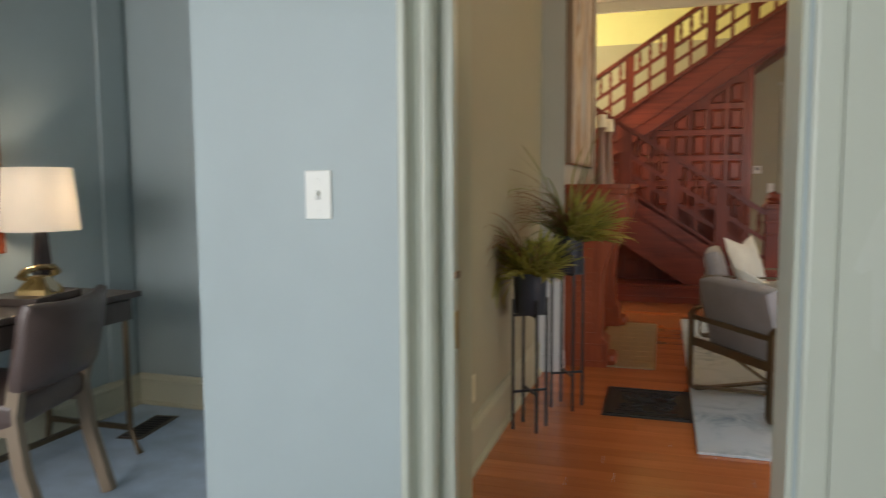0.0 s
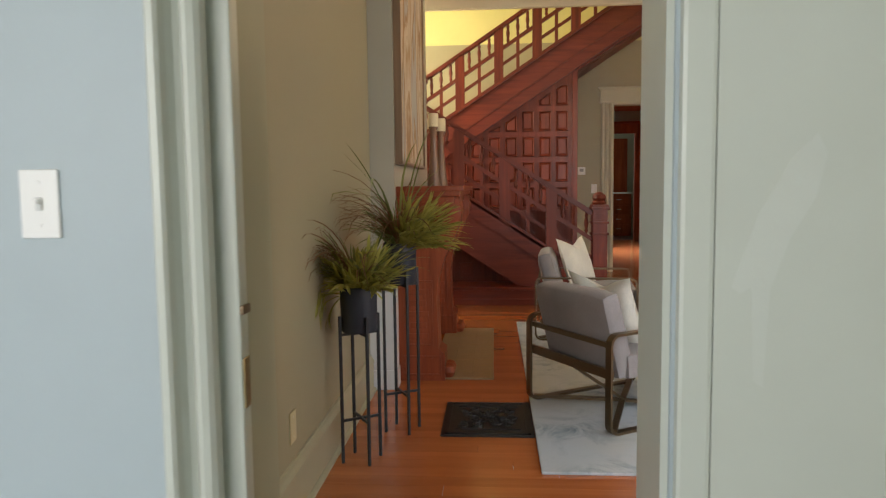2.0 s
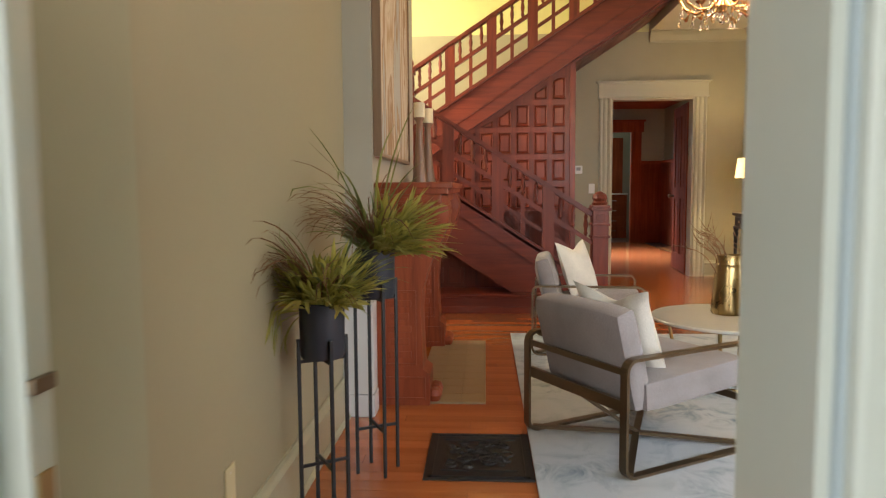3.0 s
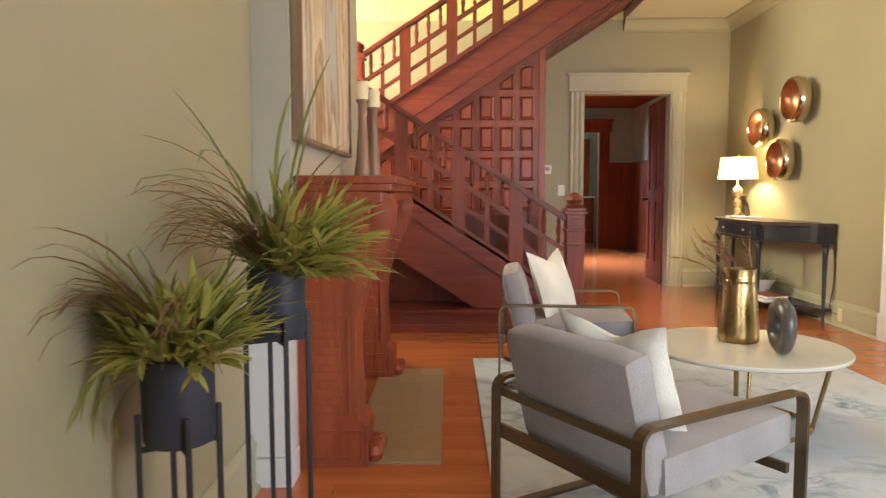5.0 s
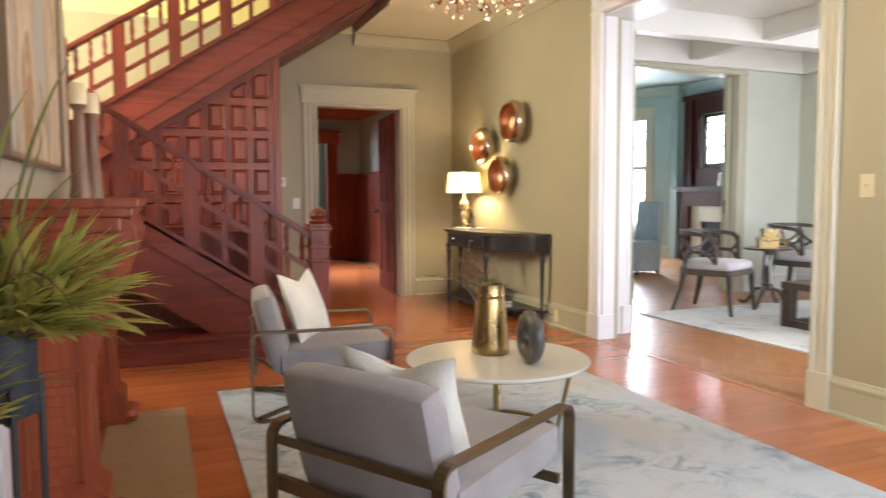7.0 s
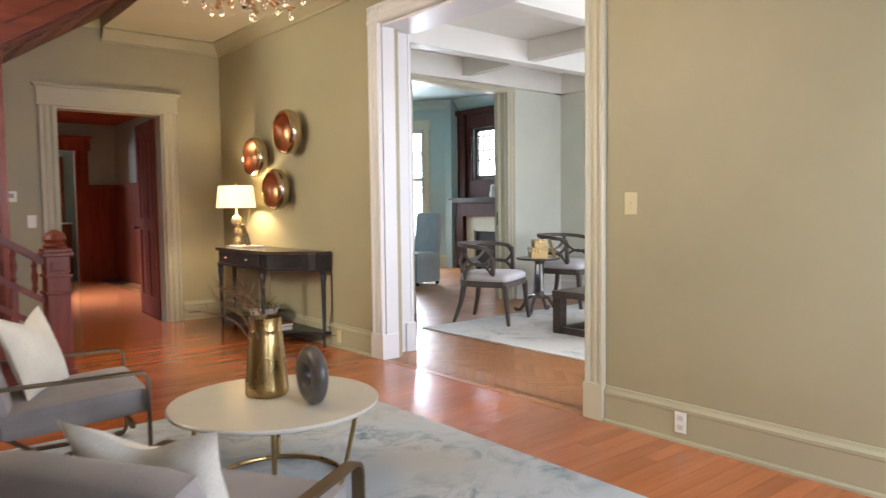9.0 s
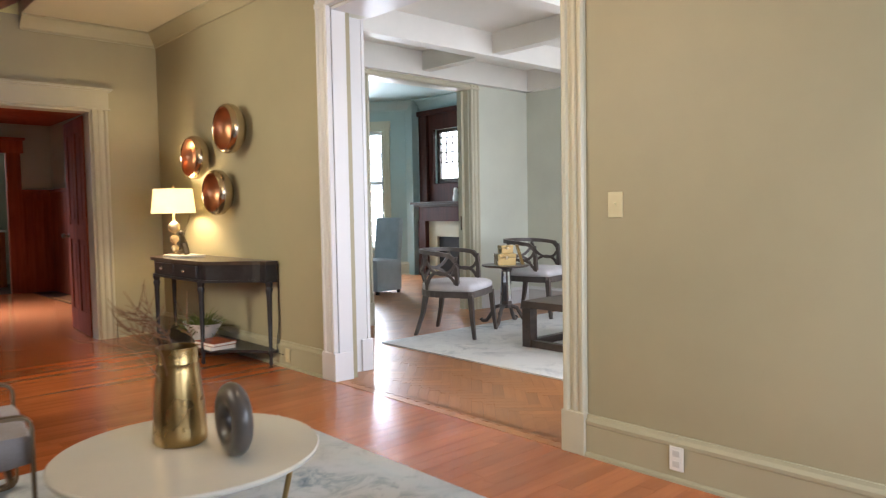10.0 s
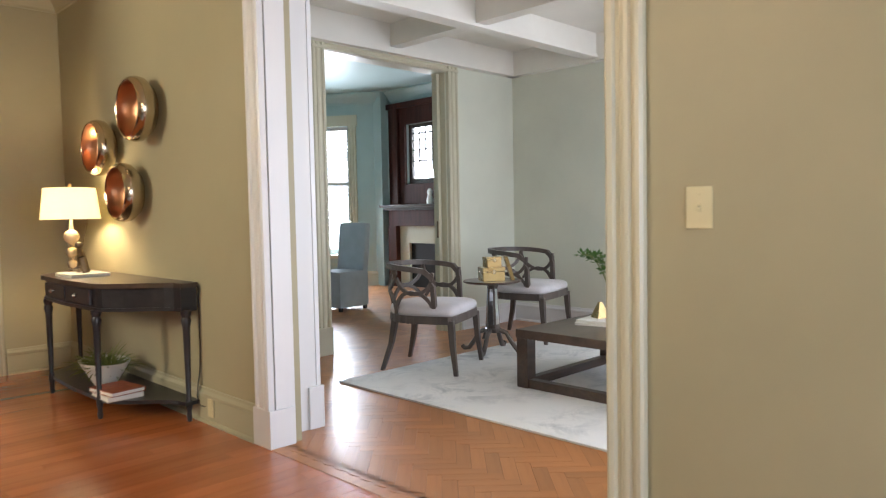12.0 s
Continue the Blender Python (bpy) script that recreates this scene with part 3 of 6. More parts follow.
for z in (2.06, 2.24, 2.40, 2.51):
    bx(bm, 10.0, 10.012, 13.27, 14.33, z - 0.011, z + 0.011)
part("leading", bm, M_BLACK, win, "dark lead lines")
pane = part("pane", box(10.014, 10.018, 13.27, 14.33, 1.77, 2.60), M_PANE, win)
pane.visible_shadow = False
window_light("bay_daylight", BAY @ Vector((0.9, -0.06, 1.45)), BAY @ Vector((0.9, -3, 1.0)), 0.7, 1.8, 150, (0.88, 0.95, 1.0))
# daylight behind the windows
bd = tagged(part("backdrop", in_bay(box(-2.5, 4.0, 2.2, 2.22, -0.5, 4.5)), M_GLARE), "bright overexposed daylight outside", "", "", "structure")
tagged(part("backdrop_side", box(11.4, 11.42, 11.5, 16.0, 0, 4), M_GLARE), "bright overexposed daylight outside", "", "", "structure")
bm = bmesh.new()
crown(bm, (9.93, 10.92, 3.24), (9.93, 14.8, 3.24), (-1, 0, 0), k=1.4)
structure("trim_dining_crown", bm, M_DINING, "teal cornice")
bm = bmesh.new()
crown(bm, (-0.1, 0, 3.24), (1.95, 0, 3.24), (0, -1, 0), k=1.4)
structure("trim_bay_crown", in_bay(bm), M_DINING, "teal cornice")
bm = bmesh.new()
baseboard(bm, (-0.1, 0, 0), (1.9, 0, 0), (0, -1, 0), 1.2)
structure("baseboard_bay", in_bay(bm), M_TRIM, "cream baseboard")

# back hall beyond the north doorway
structure("wall_back_west", holed_wall(bmesh.new(), "y", 1.88, 0.12, 12.19, 17.5, 0, HZ, [(14.9, 15.9, 1.0, 2.4)]), M_OLIVE, "olive back hall wall")
structure("wall_back_east", box(4.36, 4.48, 12.19, 17.5, 0, HZ), M_OLIVE, "olive back hall wall")
structure("wall_back_north", holed_wall(bmesh.new(), "x", 17.5, 0.12, 1.88, 4.48, 0, HZ, [(2.6, 3.72, 0, 2.2)]), M_OLIVE, "olive back hall wall")
structure("wall_pantry", box(1.9, 4.48, 19.4, 19.5, 0, HZ), M_OLIVE, "plain wall of the room behind")
structure("wall_pantry_west", box(1.8, 1.9, 17.62, 19.5, 0, HZ), M_OLIVE, "plain wall of the room behind")
structure("wall_pantry_east", box(4.48, 4.58, 17.5, 19.5, 0, HZ), M_OLIVE, "plain wall of the room behind")
structure("ceiling_back", box(1.8, 4.58, 12.19, 19.5, 2.75, 2.85), M_OLIVE, "olive ceiling")
structure("floor_pantry", box(1.8, 4.58, 17.5, 19.5, -0.08, -0.002), M_DARKWOOD, "dark wooden floor")
# added fill lamp, out of view, to brighten the hutch; these walls have no window
window_light("pantry_daylight", (2.2, 19.3, 1.7), (3.4, 17.6, 0.8), 0.9, 1.2, 50, (0.85, 0.92, 1.0))
bm = bmesh.new()
bx(bm, 3.90, 4.36, 17.44, 17.5, 0, 1.58)
bx(bm, 3.90, 4.36, 17.41, 17.5, 1.58, 1.63, 0.006)
bx(bm, 4.30, 4.36, 12.3, 13.5, 0, 1.58)
bx(bm, 4.30, 4.36, 14.9, 17.44, 0, 1.58)
bx(bm, 4.28, 4.36, 14.9, 17.44, 1.58, 1.63, 0.006)
for i in range(3):
    bx(bm, 3.93 + i * 0.14, 4.04 + i * 0.14, 17.425, 17.45, 0.2, 1.48, 0.01)
structure("trim_wainscot", bm, M_DOORWOOD, "red-brown wooden wainscot")
bm = bmesh.new()
bx(bm, 3.70, 3.90, 17.42, 17.52, 0, 2.24, 0.008)
bx(bm, 2.42, 2.62, 17.42, 17.52, 0, 2.24, 0.008)
bx(bm, 2.38, 3.94, 17.40, 17.52, 2.2, 2.40, 0.01)
bx(bm, 2.35, 3.97, 17.37, 17.52, 2.40, 2.44, 0.01)
bx(bm, 4.27, 4.37, 13.42, 13.58, 0, 2.3, 0.008)
bx(bm, 4.27, 4.37, 14.78, 14.94, 0, 2.3, 0.008)
bx(bm, 4.26, 4.37, 13.40, 14.96, 2.3, 2.5, 0.01)
bx(bm, 1.90, 4.36, 12.2, 17.5, 2.66, 2.74)
structure("trim_back_hall", bm, M_DOORWOOD, "red-brown wooden door frames and picture rail")


def panelled_door(name, label, x, y, rz, w, h):
    """An open four-panel wooden door leaf, hinged at its origin."""
    d = tagged(new(name), label, "door")
    d.matrix_basis = pose(x, y, 0.01, 0, 0, rz)
    bm = bmesh.new()
    for x0, x1, z0, z1 in ((0, 0.12, 0, h), (w - 0.12, w, 0, h), (0.12, w - 0.12, 0, 0.22), (0.12, w - 0.12, h - 0.14, h), (0.12, w - 0.12, 0.95, 1.1), (w / 2 - 0.05, w / 2 + 0.05, 0.22, h - 0.14)):
        bx(bm, x0, x1, -0.02, 0.02, z0, z1)
    part("stile_frame", bm, M_DOORWOOD, d)
    for x0, x1 in ((0.12, w / 2 - 0.05), (w / 2 + 0.05, w - 0.12)):
        for z0, z1 in ((0.22, 0.95), (1.1, h - 0.14)):
            bm = box(x0, x1, -0.008, 0.008, z0, z1)
            bx(bm, x0 + 0.05, x1 - 0.05, -0.015, 0.015, z0 + 0.05, z1 - 0.05, 0.01)
            part("panel", bm, M_DOORWOOD, d)
    for s in (-1, 1):
        part("door_knob", lathe(bmesh.new(), [(0.0, 0), (0.025, 0.0), (0.012, 0.015), (0.012, 0.035), (0.028, 0.05), (0.024, 0.07), (0.0, 0.078)], 14, pose(w - 0.06, s * 0.02, 0.98, -90 * s, 0, 0)), M_BRONZE, d, "dark metal knob", True)
    return d


panelled_door("wooden_door", "open red-brown panelled wooden door in the back hall", 3.352, 12.21, 86, 0.86, 2.16)


# ---- the staircase ----
RISE1, RUN1, X1 = 0.17, 0.262, 1.80
RISE2, RUN2, X2, LAND = 0.1764, 0.271, 0.03, 1.36
YF, YP = 9.45, 10.70
stair = thing("staircase", "dark cherry wood staircase with panelled sides and turned balusters", "staircase")


def nose1(x):
    return RISE1 + RISE1 / RUN1 * (X1 - x)


def nose2(x):
    return LAND + RISE2 + RISE2 / RUN2 * (x - X2)


for i in range(7):
    x = X1 - i * RUN1
    z = RISE1 * (i + 1)
    part("tread", box(x - RUN1, x + 0.03, YF + 0.05, YP, z - 0.035, z, 0.008), M_STAIRX, stair)
    part("riser", box(x - 0.02, x, YF + 0.05, YP, z - RISE1, z - 0.035), M_STAIRX, stair)
part("riser", box(-0.055, -0.035, YF, YP, LAND - RISE1, LAND - 0.035), M_STAIRX, stair)
part("landing", box(-1.35, -0.03, YF - 0.02, HY1, LAND - 0.05, LAND, 0.006), M_STAIRX, stair)
for i in range(11):
    x = X2 + i * RUN2
    z = LAND + RISE2 * (i + 1)
    part("tread", box(x - 0.03, x + RUN2, YP, HY1, z - 0.035, z, 0.008), M_STAIRX, stair)
    part("riser", box(x, x + 0.02, YP, HY1, z - RISE2, z - 0.035), M_STAIRX, stair)


def slanted(bm, f, xa, xb, lo, hi, y0, y1):
    """A board that follows the flight f from xa to xb, lo to hi above its nosing line."""
    prism(bm, [(xa, f(xa) + lo), (xb, f(xb) + lo), (xb, f(xb) + hi), (xa, f(xa) + hi)], (0, y0, 0), (1, 0, 0), (0, 0, 1), (0, 1, 0), y1 - y0)
    return bm


def newel(x, y, z, h, w=0.14):
    p = part("newel_post", box(x - w / 2, x + w / 2, y - w / 2, y + w / 2, z, z + h - 0.16, 0.006), M_STAIR, stair)
    for k, (a, b, e) in enumerate(((h - 0.17, h - 0.145, 0.02), (h - 0.145, h - 0.12, 0.01), (h * 0.72, h * 0.74, 0.012), (h * 0.62, h * 0.64, 0.012), (0.0, 0.18, 0.012))):
        part("post_moulding", box(x - w / 2 - e, x + w / 2 + e, y - w / 2 - e, y + w / 2 + e, z + a, z + b, 0.005), M_STAIR, p)
    bm = bmesh.new()
    for s in (-1, 1):
        bx(bm, x - 0.04, x + 0.04, y + s * w / 2 - 0.006, y + s * w / 2 + 0.006, z + h * 0.76, z + h - 0.2, 0.004)
        bx(bm, x + s * w / 2 - 0.006, x + s * w / 2 + 0.006, y - 0.04, y + 0.04, z + h * 0.76, z + h - 0.2, 0.004)
    part("post_panel", bm, M_STAIR, p)
    part("cap", lathe(bmesh.new(), [(0.0, h - 0.13), (0.06, h - 0.125), (0.07, h - 0.10), (0.055, h - 0.085), (0.068, h - 0.06), (0.06, h - 0.03), (0.035, h - 0.012), (0.015, h), (0, h + 0.002)], 12, Matrix.Translation((x, y, z))), M_STAIR, p)
    return p


def spindle(f, x, y, lo, hi):
    z0, z1 = f(x) + lo, f(x) + hi
    h = z1 - z0
    prof = [(0.011, 0), (0.011, 0.06 * h), (0.020, 0.14 * h), (0.013, 0.24 * h), (0.022, 0.5 * h), (0.013, 0.76 * h), (0.020, 0.86 * h), (0.011, 0.94 * h), (0.011, h)]
    part("baluster", lathe(bmesh.new(), prof, 8, Matrix.Translation((x, y, z0))), M_STAIR, stair, "", True)


def balustrade(f, xs, y, top):
    """Posts at xs joined by a handrail, a middle rail, turned balusters above and a square grid below."""
    xa, xb = xs[0], xs[-1]
    bm = bmesh.new()
    slanted(bm, f, xa, xb, top - 0.055, top, y - 0.045, y + 0.045)
    bmesh.ops.bevel(bm, geom=list(bm.edges), offset=0.012, segments=2, affect="EDGES")
    part("handrail", bm, M_STAIRX, stair)
    part("middle_rail", slanted(bmesh.new(), f, xa, xb, top - 0.30, top - 0.255, y - 0.025, y + 0.025), M_STAIRX, stair)
    part("grid_rail", slanted(bmesh.new(), f, xa, xb, top - 0.475, top - 0.435, y - 0.018, y + 0.018), M_STAIRX, stair)
    part("bottom_rail", slanted(bmesh.new(), f, xa, xb, top - 0.665, top - 0.61, y - 0.03, y + 0.03), M_STAIRX, stair)
    for x in xs[1:-1]:
        bm = bmesh.new()
        prism(bm, [(x - 0.052, f(x - 0.052) + top - 0.66), (x + 0.052, f(x + 0.052) + top - 0.66), (x + 0.052, f(x + 0.052) + top - 0.03), (x - 0.052, f(x - 0.052) + top - 0.03)], (0, y - 0.032, 0), (1, 0, 0), (0, 0, 1), (0, 1, 0), 0.064)
        part("post", bm, M_STAIR, stair)
    for a, b in zip(xs, xs[1:]):
        bm = bmesh.new()
        m = (a + b) / 2
        prism(bm, [(m - 0.018, f(m - 0.018) + top - 0.63), (m + 0.018, f(m + 0.018) + top - 0.63), (m + 0.018, f(m + 0.018) + top - 0.27), (m - 0.018, f(m - 0.018) + top - 0.27)], (0, y - 0.016, 0), (1, 0, 0), (0, 0, 1), (0, 1, 0), 0.032)
        part("grid_bar", bm, M_STAIR, stair)
        k = 3 if b - a > 0.3 else 2
        for j in range(k):
            spindle(f, a + 0.05 + (b - a - 0.10) * (j + 0.5) / k, y, top - 0.26, top - 0.05)


balustrade(nose1, [-0.03, 0.47, 0.91, 1.36, 1.80], YF, 0.70)
balustrade(nose2, [0.0, 0.43, 0.87, 1.30, 1.73, 2.16, 2.60], YP + 0.02, 0.86)
newel(1.815, YF, 0.0, 1.08)
newel(-0.07, YF, LAND - 0.4, 1.25)
newel(-0.02, YP + 0.02, LAND - 0.3, 1.44, 0.12)
# strings and soffits
bm = slanted(bmesh.new(), nose1, -0.03, 1.78, -0.10, 0.06, YF - 0.03, YF + 0.04)
part("string", bm, M_STAIRX, stair)
part("string_cap", slanted(bmesh.new(), nose1, -0.03, 1.78, 0.06, 0.085, YF - 0.05, YF + 0.05), M_STAIRX, stair)
bm = slanted(bmesh.new(), nose1, -0.03, 1.60, -0.46, -0.05, YF + 0.0, YF + 0.045)
part("string_panel", bm, M_STAIRX, stair)
part("soffit", slanted(bmesh.new(), nose1, -0.03, 1.45, -0.49, -0.46, YF, YP), M_STAIRX, stair)
bm = slanted(bmesh.new(), nose2, -0.03, 2.80, -0.17, 0.20, YP - 0.02, YP + 0.04)
part("string", bm, M_STAIRX, stair)
part("string_cap", slanted(bmesh.new(), nose2, -0.03, 2.80, 0.20, 0.23, YP - 0.05, YP + 0.06), M_STAIRX, stair)
part("string_moulding", slanted(bmesh.new(), nose2, -0.03, 2.80, -0.20, -0.17, YP - 0.05, YP + 0.03), M_STAIRX, stair)
part("string_moulding", slanted(bmesh.new(), nose2, -0.03, 2.80, -0.05, -0.03, YP - 0.03, YP - 0.02), M_STAIRX, stair)
part("soffit", slanted(bmesh.new(), nose2, 0.03, 2.80, -0.23, -0.19, YP + 0.03, HY1), M_STAIRX, stair)
for i in range(5):
    a = 1.30 + i * 0.30
    part("soffit_panel", slanted(bmesh.new(), nose2, a, a + 0.24, -0.236, -0.228, YP + 0.18, HY1 - 0.15), M_STAIRX, stair)
    part("soffit_panel", slanted(bmesh.new(), nose2, a + 0.05, a + 0.19, -0.242, -0.235, YP + 0.25, HY1 - 0.22), M_STAIRX, stair)


def soff2(x):
    return nose2(x) - 0.20


# panelled wall under the upper flight
poly = [(-1.35, 0.0), (1.72, 0.0), (1.72, soff2(1.72)), (0.05, soff2(0.05)), (-1.35, soff2(0.05))]
wallp = part("panel_wall", prism(bmesh.new(), poly, (0, YP, 0), (1, 0, 0), (0, 0, 1), (0, 1, 0), 0.04), M_STAIR, stair)
part("corner_post", box(1.69, 1.75, YP - 0.02, YP + 0.07, 0, soff2(1.70), 0.004), M_STAIR, stair)
part("closet_side", box(1.70, 1.72, YP + 0.07, HY1, 0, soff2(1.70)), M_STAIR, stair)


def clipped(x0, x1, z0, z1, top):
    """A rectangle cut off by the slanted line top(x)."""
    pts = [(x0, z0), (x1, z0)]
    if top(x1) <= z0:
        return None
    if top(x1) >= z1:
        pts.append((x1, z1))
        if top(x0) >= z1:
            pts.append((x0, z1))
        else:
            k = x0 + (x1 - x0) * (z1 - top(x0)) / (top(x1) - top(x0))
            pts.append((k, z1))
            if top(x0) > z0:
                pts.append((x0, top(x0)))
    else:
        pts.append((x1, top(x1)))
        if top(x0) > z0:
            pts.append((x0, top(x0)))
    return pts if len(pts) > 2 else None


def wall_panels(x_right, n, pitch, w, z_low, rows, h, dz, y, top, margin):
    for c in range(n):
        x1 = x_right - c * pitch
        for r in range(rows):
            z0 = z_low + r * dz
            pts = clipped(x1 - w, x1, z0, z0 + h, lambda x: top(x) - margin)
            if not pts:
                continue
            cx = sum(p[0] for p in pts) / len(pts)
            cz = sum(p[1] for p in pts) / len(pts)
            if max(p[1] for p in pts) - z0 < 0.05:
                continue
            bm = bmesh.new()
            lo = [bm.verts.new((a, y, b)) for a, b in pts]
            hi = [bm.verts.new((cx + (a - cx) * 0.94, y - 0.022, cz + (b - cz) * 0.94)) for a, b in pts]
            inn = [bm.verts.new((cx + (a - cx) * 0.78, y - 0.006, cz + (b - cz) * 0.84)) for a, b in pts]
            flat = [bm.verts.new((cx + (a - cx) * 0.60, y - 0.016, cz + (b - cz) * 0.70)) for a, b in pts]
            for p, q in ((lo, hi), (hi, inn), (inn, flat)):
                for i in range(len(p)):
                    bm.faces.new((p[i], p[(i + 1) % len(p)], q[(i + 1) % len(p)], q[i]))
            bm.faces.new(flat)
            part("panel", bm, M_STAIR, wallp)


wall_panels(1.645, 9, 0.19, 0.135, 0.05, 9, 0.225, 0.285, YP, soff2, 0.07)
part("under_stair_wall", box(-1.35, 1.55, YF + 0.33, YF + 0.36, 0, 0.9), M_STAIR, stair)
under = stair.children[-1]
for c in range(8):
    for r in range(3):
        x0, z0 = -0.35 + c * 0.2, 0.22 + r * 0.2
        if z0 + 0.16 < nose1(x0 + 0.16) - 0.45:
            bm = box(x0, x0 + 0.15, YF + 0.315, YF + 0.33, z0, z0 + 0.15, 0.006)
            bx(bm, x0 + 0.035, x0 + 0.115, YF + 0.305, YF + 0.316, z0 + 0.035, z0 + 0.115, 0.004)
            part("panel", bm, M_STAIR, under)
bm = box(-1.35, 1.70, YF - 0.10, YF + 0.33, 0.0, 0.15)
bx(bm, -1.35, 1.72, YF - 0.12, YF + 0.33, 0.145, 0.175, 0.006)
bx(bm, -1.35, 1.71, YF - 0.112, YF + 0.33, 0.0, 0.06, 0.004)
part("plinth", bm, M_STAIRX, stair)

# ---- hall: rugs, hearth, mantel ----
tagged(part("area_rug", box(0.99, 3.26, 5.31, 8.45, 0.0, 0.012, 0.004), M_RUG), "faded pale blue-grey area rug with a worn pattern", "rug")
mat = thing("floor_mat", "black rubber mat with a raised ornament border", "door mat")
part("base", box(0.555, 0.988, 5.72, 6.23, 0.0, 0.008, 0.003), M_MAT, mat)
bm = bmesh.new()
for a, b, c, d in ((0.575, 0.97, 5.74, 5.755), (0.575, 0.97, 6.195, 6.21), (0.575, 0.59, 5.74, 6.21), (0.953, 0.97, 5.74, 6.21), (0.62, 0.925, 5.80, 5.812), (0.62, 0.925, 6.14, 6.152)):
    bx(bm, a, b, c, d, 0.007, 0.013)
rng = random.Random(3)
for i in range(46):
    cx, cy, r = rng.uniform(0.65, 0.89), rng.uniform(5.84, 6.11), rng.uniform(0.012, 0.03)
    tube(bm, [(cx + r * math.cos(t * 0.7), cy + r * math.sin(t * 0.7), 0.010) for t in range(9)], 0.004, 5, closed=True)
part("ornament", bm, M_MAT, mat, "raised black scroll pattern")
hearth = thing("hearth", "tan tiled hearth set flush before the mantel", "hearth")
part("mortar_bed", box(0.42, 0.80, 6.69, 8.20, -0.01, 0.0065), paint("tan_mortar", (0.29, 0.20, 0.115), 0.7), hearth)
tile = None
for i in range(3):
    for j in range(10):
        if tile is None:
            tile = part("tile", box(0, 0.118, 0, 0.146, 0.0, 0.009, 0.002), M_TILE, hearth)
            tile.location = (0.43, 6.70, 0)
        else:
            t = tile.copy()
            scene.collection.objects.link(t)
            t.location = (0.43 + i * 0.1215, 6.70 + j * 0.1495, 0)

mantel = thing("fireplace_mantel", "carved red mahogany fireplace mantel with scrolled brackets and claw feet", "mantel")
part("shelf", bx(box(0.242, 0.635, 6.63, 8.28, 1.118, 1.15, 0.008), 0.242, 0.615, 6.64, 8.27, 1.09, 1.12, 0.006), M_MANTEL, mantel)
part("frieze", bx(bx(box(0.242, 0.50, 6.63, 8.27, 0.84, 1.0), 0.242, 0.53, 6.645, 8.265, 1.0, 1.04, 0.008), 0.242, 0.58, 6.643, 8.267, 1.04, 1.09, 0.01), M_MANTEL, mantel)
S = [(0.0, 0.0), (0.27, 0.0), (0.27, 0.16), (0.235, 0.19), (0.225, 0.48), (0.235, 0.60), (0.27, 0.72), (0.325, 0.83), (0.37, 0.94), (0.378, 1.03), (0.36, 1.08), (0.32, 1.09), (0.0, 1.09)]
for y in (6.66, 7.99):
    leg = part("pilaster", prism(bmesh.new(), S, (0.242, y, 0), (1, 0, 0), (0, 0, 1), (0, 1, 0), 0.23), M_MANTEL, mantel)
    bm = bmesh.new()
    for k in range(5):
        bx(bm, 0.30 + 0.012 * (k % 2), 0.42 - 0.012 * (k % 2), y - 0.007, y + 0.004, 0.25 + k * 0.066, 0.285 + k * 0.066, 0.006)
    for z0, z1, x0, x1 in ((0.03, 0.15, 0.27, 0.49), (0.21, 0.60, 0.275, 0.445)):
        for a0, a1, c0, c1 in ((x0, x1, z0, z0 + 0.012), (x0, x1, z1 - 0.012, z1), (x0, x0 + 0.012, z0 + 0.012, z1 - 0.012), (x1 - 0.012, x1, z0 + 0.012, z1 - 0.012)):
            bx(bm, a0, a1, y - 0.006, y + 0.004, c0, c1, 0.002)
    part("carving", bm, M_MANTEL, leg)
    bm = bmesh.new()
    for k in range(10):
        a = k * 0.63
        bar(bm, (0.53 + 0.03 * math.cos(a), y - 0.002, 1.0 + 0.03 * math.sin(a)), (0.53 + 0.03 * math.cos(a + 0.66), y - 0.002, 1.0 + 0.03 * math.sin(a + 0.66)), 0.008, 0.008, 6)
    part("rosette", bm, M_MANTEL, leg)
    bm = bmesh.new()
    for k in range(3):
        bx(bm, 0.245, 0.42 + 0.03 * k, y - 0.02 - 0.006 * k, y + 0.002, 0.985 + k * 0.034, 1.008 + k * 0.034, 0.005)
    part("side_moulding", bm, M_MANTEL, leg)
    bm = lathe(bmesh.new(), [(0.0, -0.03), (0.05, -0.028), (0.062, 0.0), (0.05, 0.028), (0.0, 0.03)], 14, pose(0.565, y + 0.115, 1.0, 90, 0, 0) @ Matrix.Diagonal((1, 1, 4.2, 1)))
    part("scroll", bm, M_MANTEL, leg, "", True)
    for k in range(3):
        part("claw", lathe(bmesh.new(), [(0.0, -0.04), (0.03, -0.03), (0.042, 0.0), (0.03, 0.03), (0.0, 0.04)], 10, pose(0.53, y + 0.05 + k * 0.065, 0.045)), M_MANTEL, leg, "", True)
part("tile_surround", bx(bx(box(0.245, 0.30, 6.89, 7.10, 0, 0.84), 0.245, 0.30, 7.78, 7.99, 0, 0.84), 0.245, 0.30, 7.10, 7.78, 0.66, 0.84), M_TILE, mantel, "tan tile surround")
part("firebox", box(0.243, 0.262, 7.10, 7.78, 0.0, 0.66), M_BLACK, mantel, "black firebox")

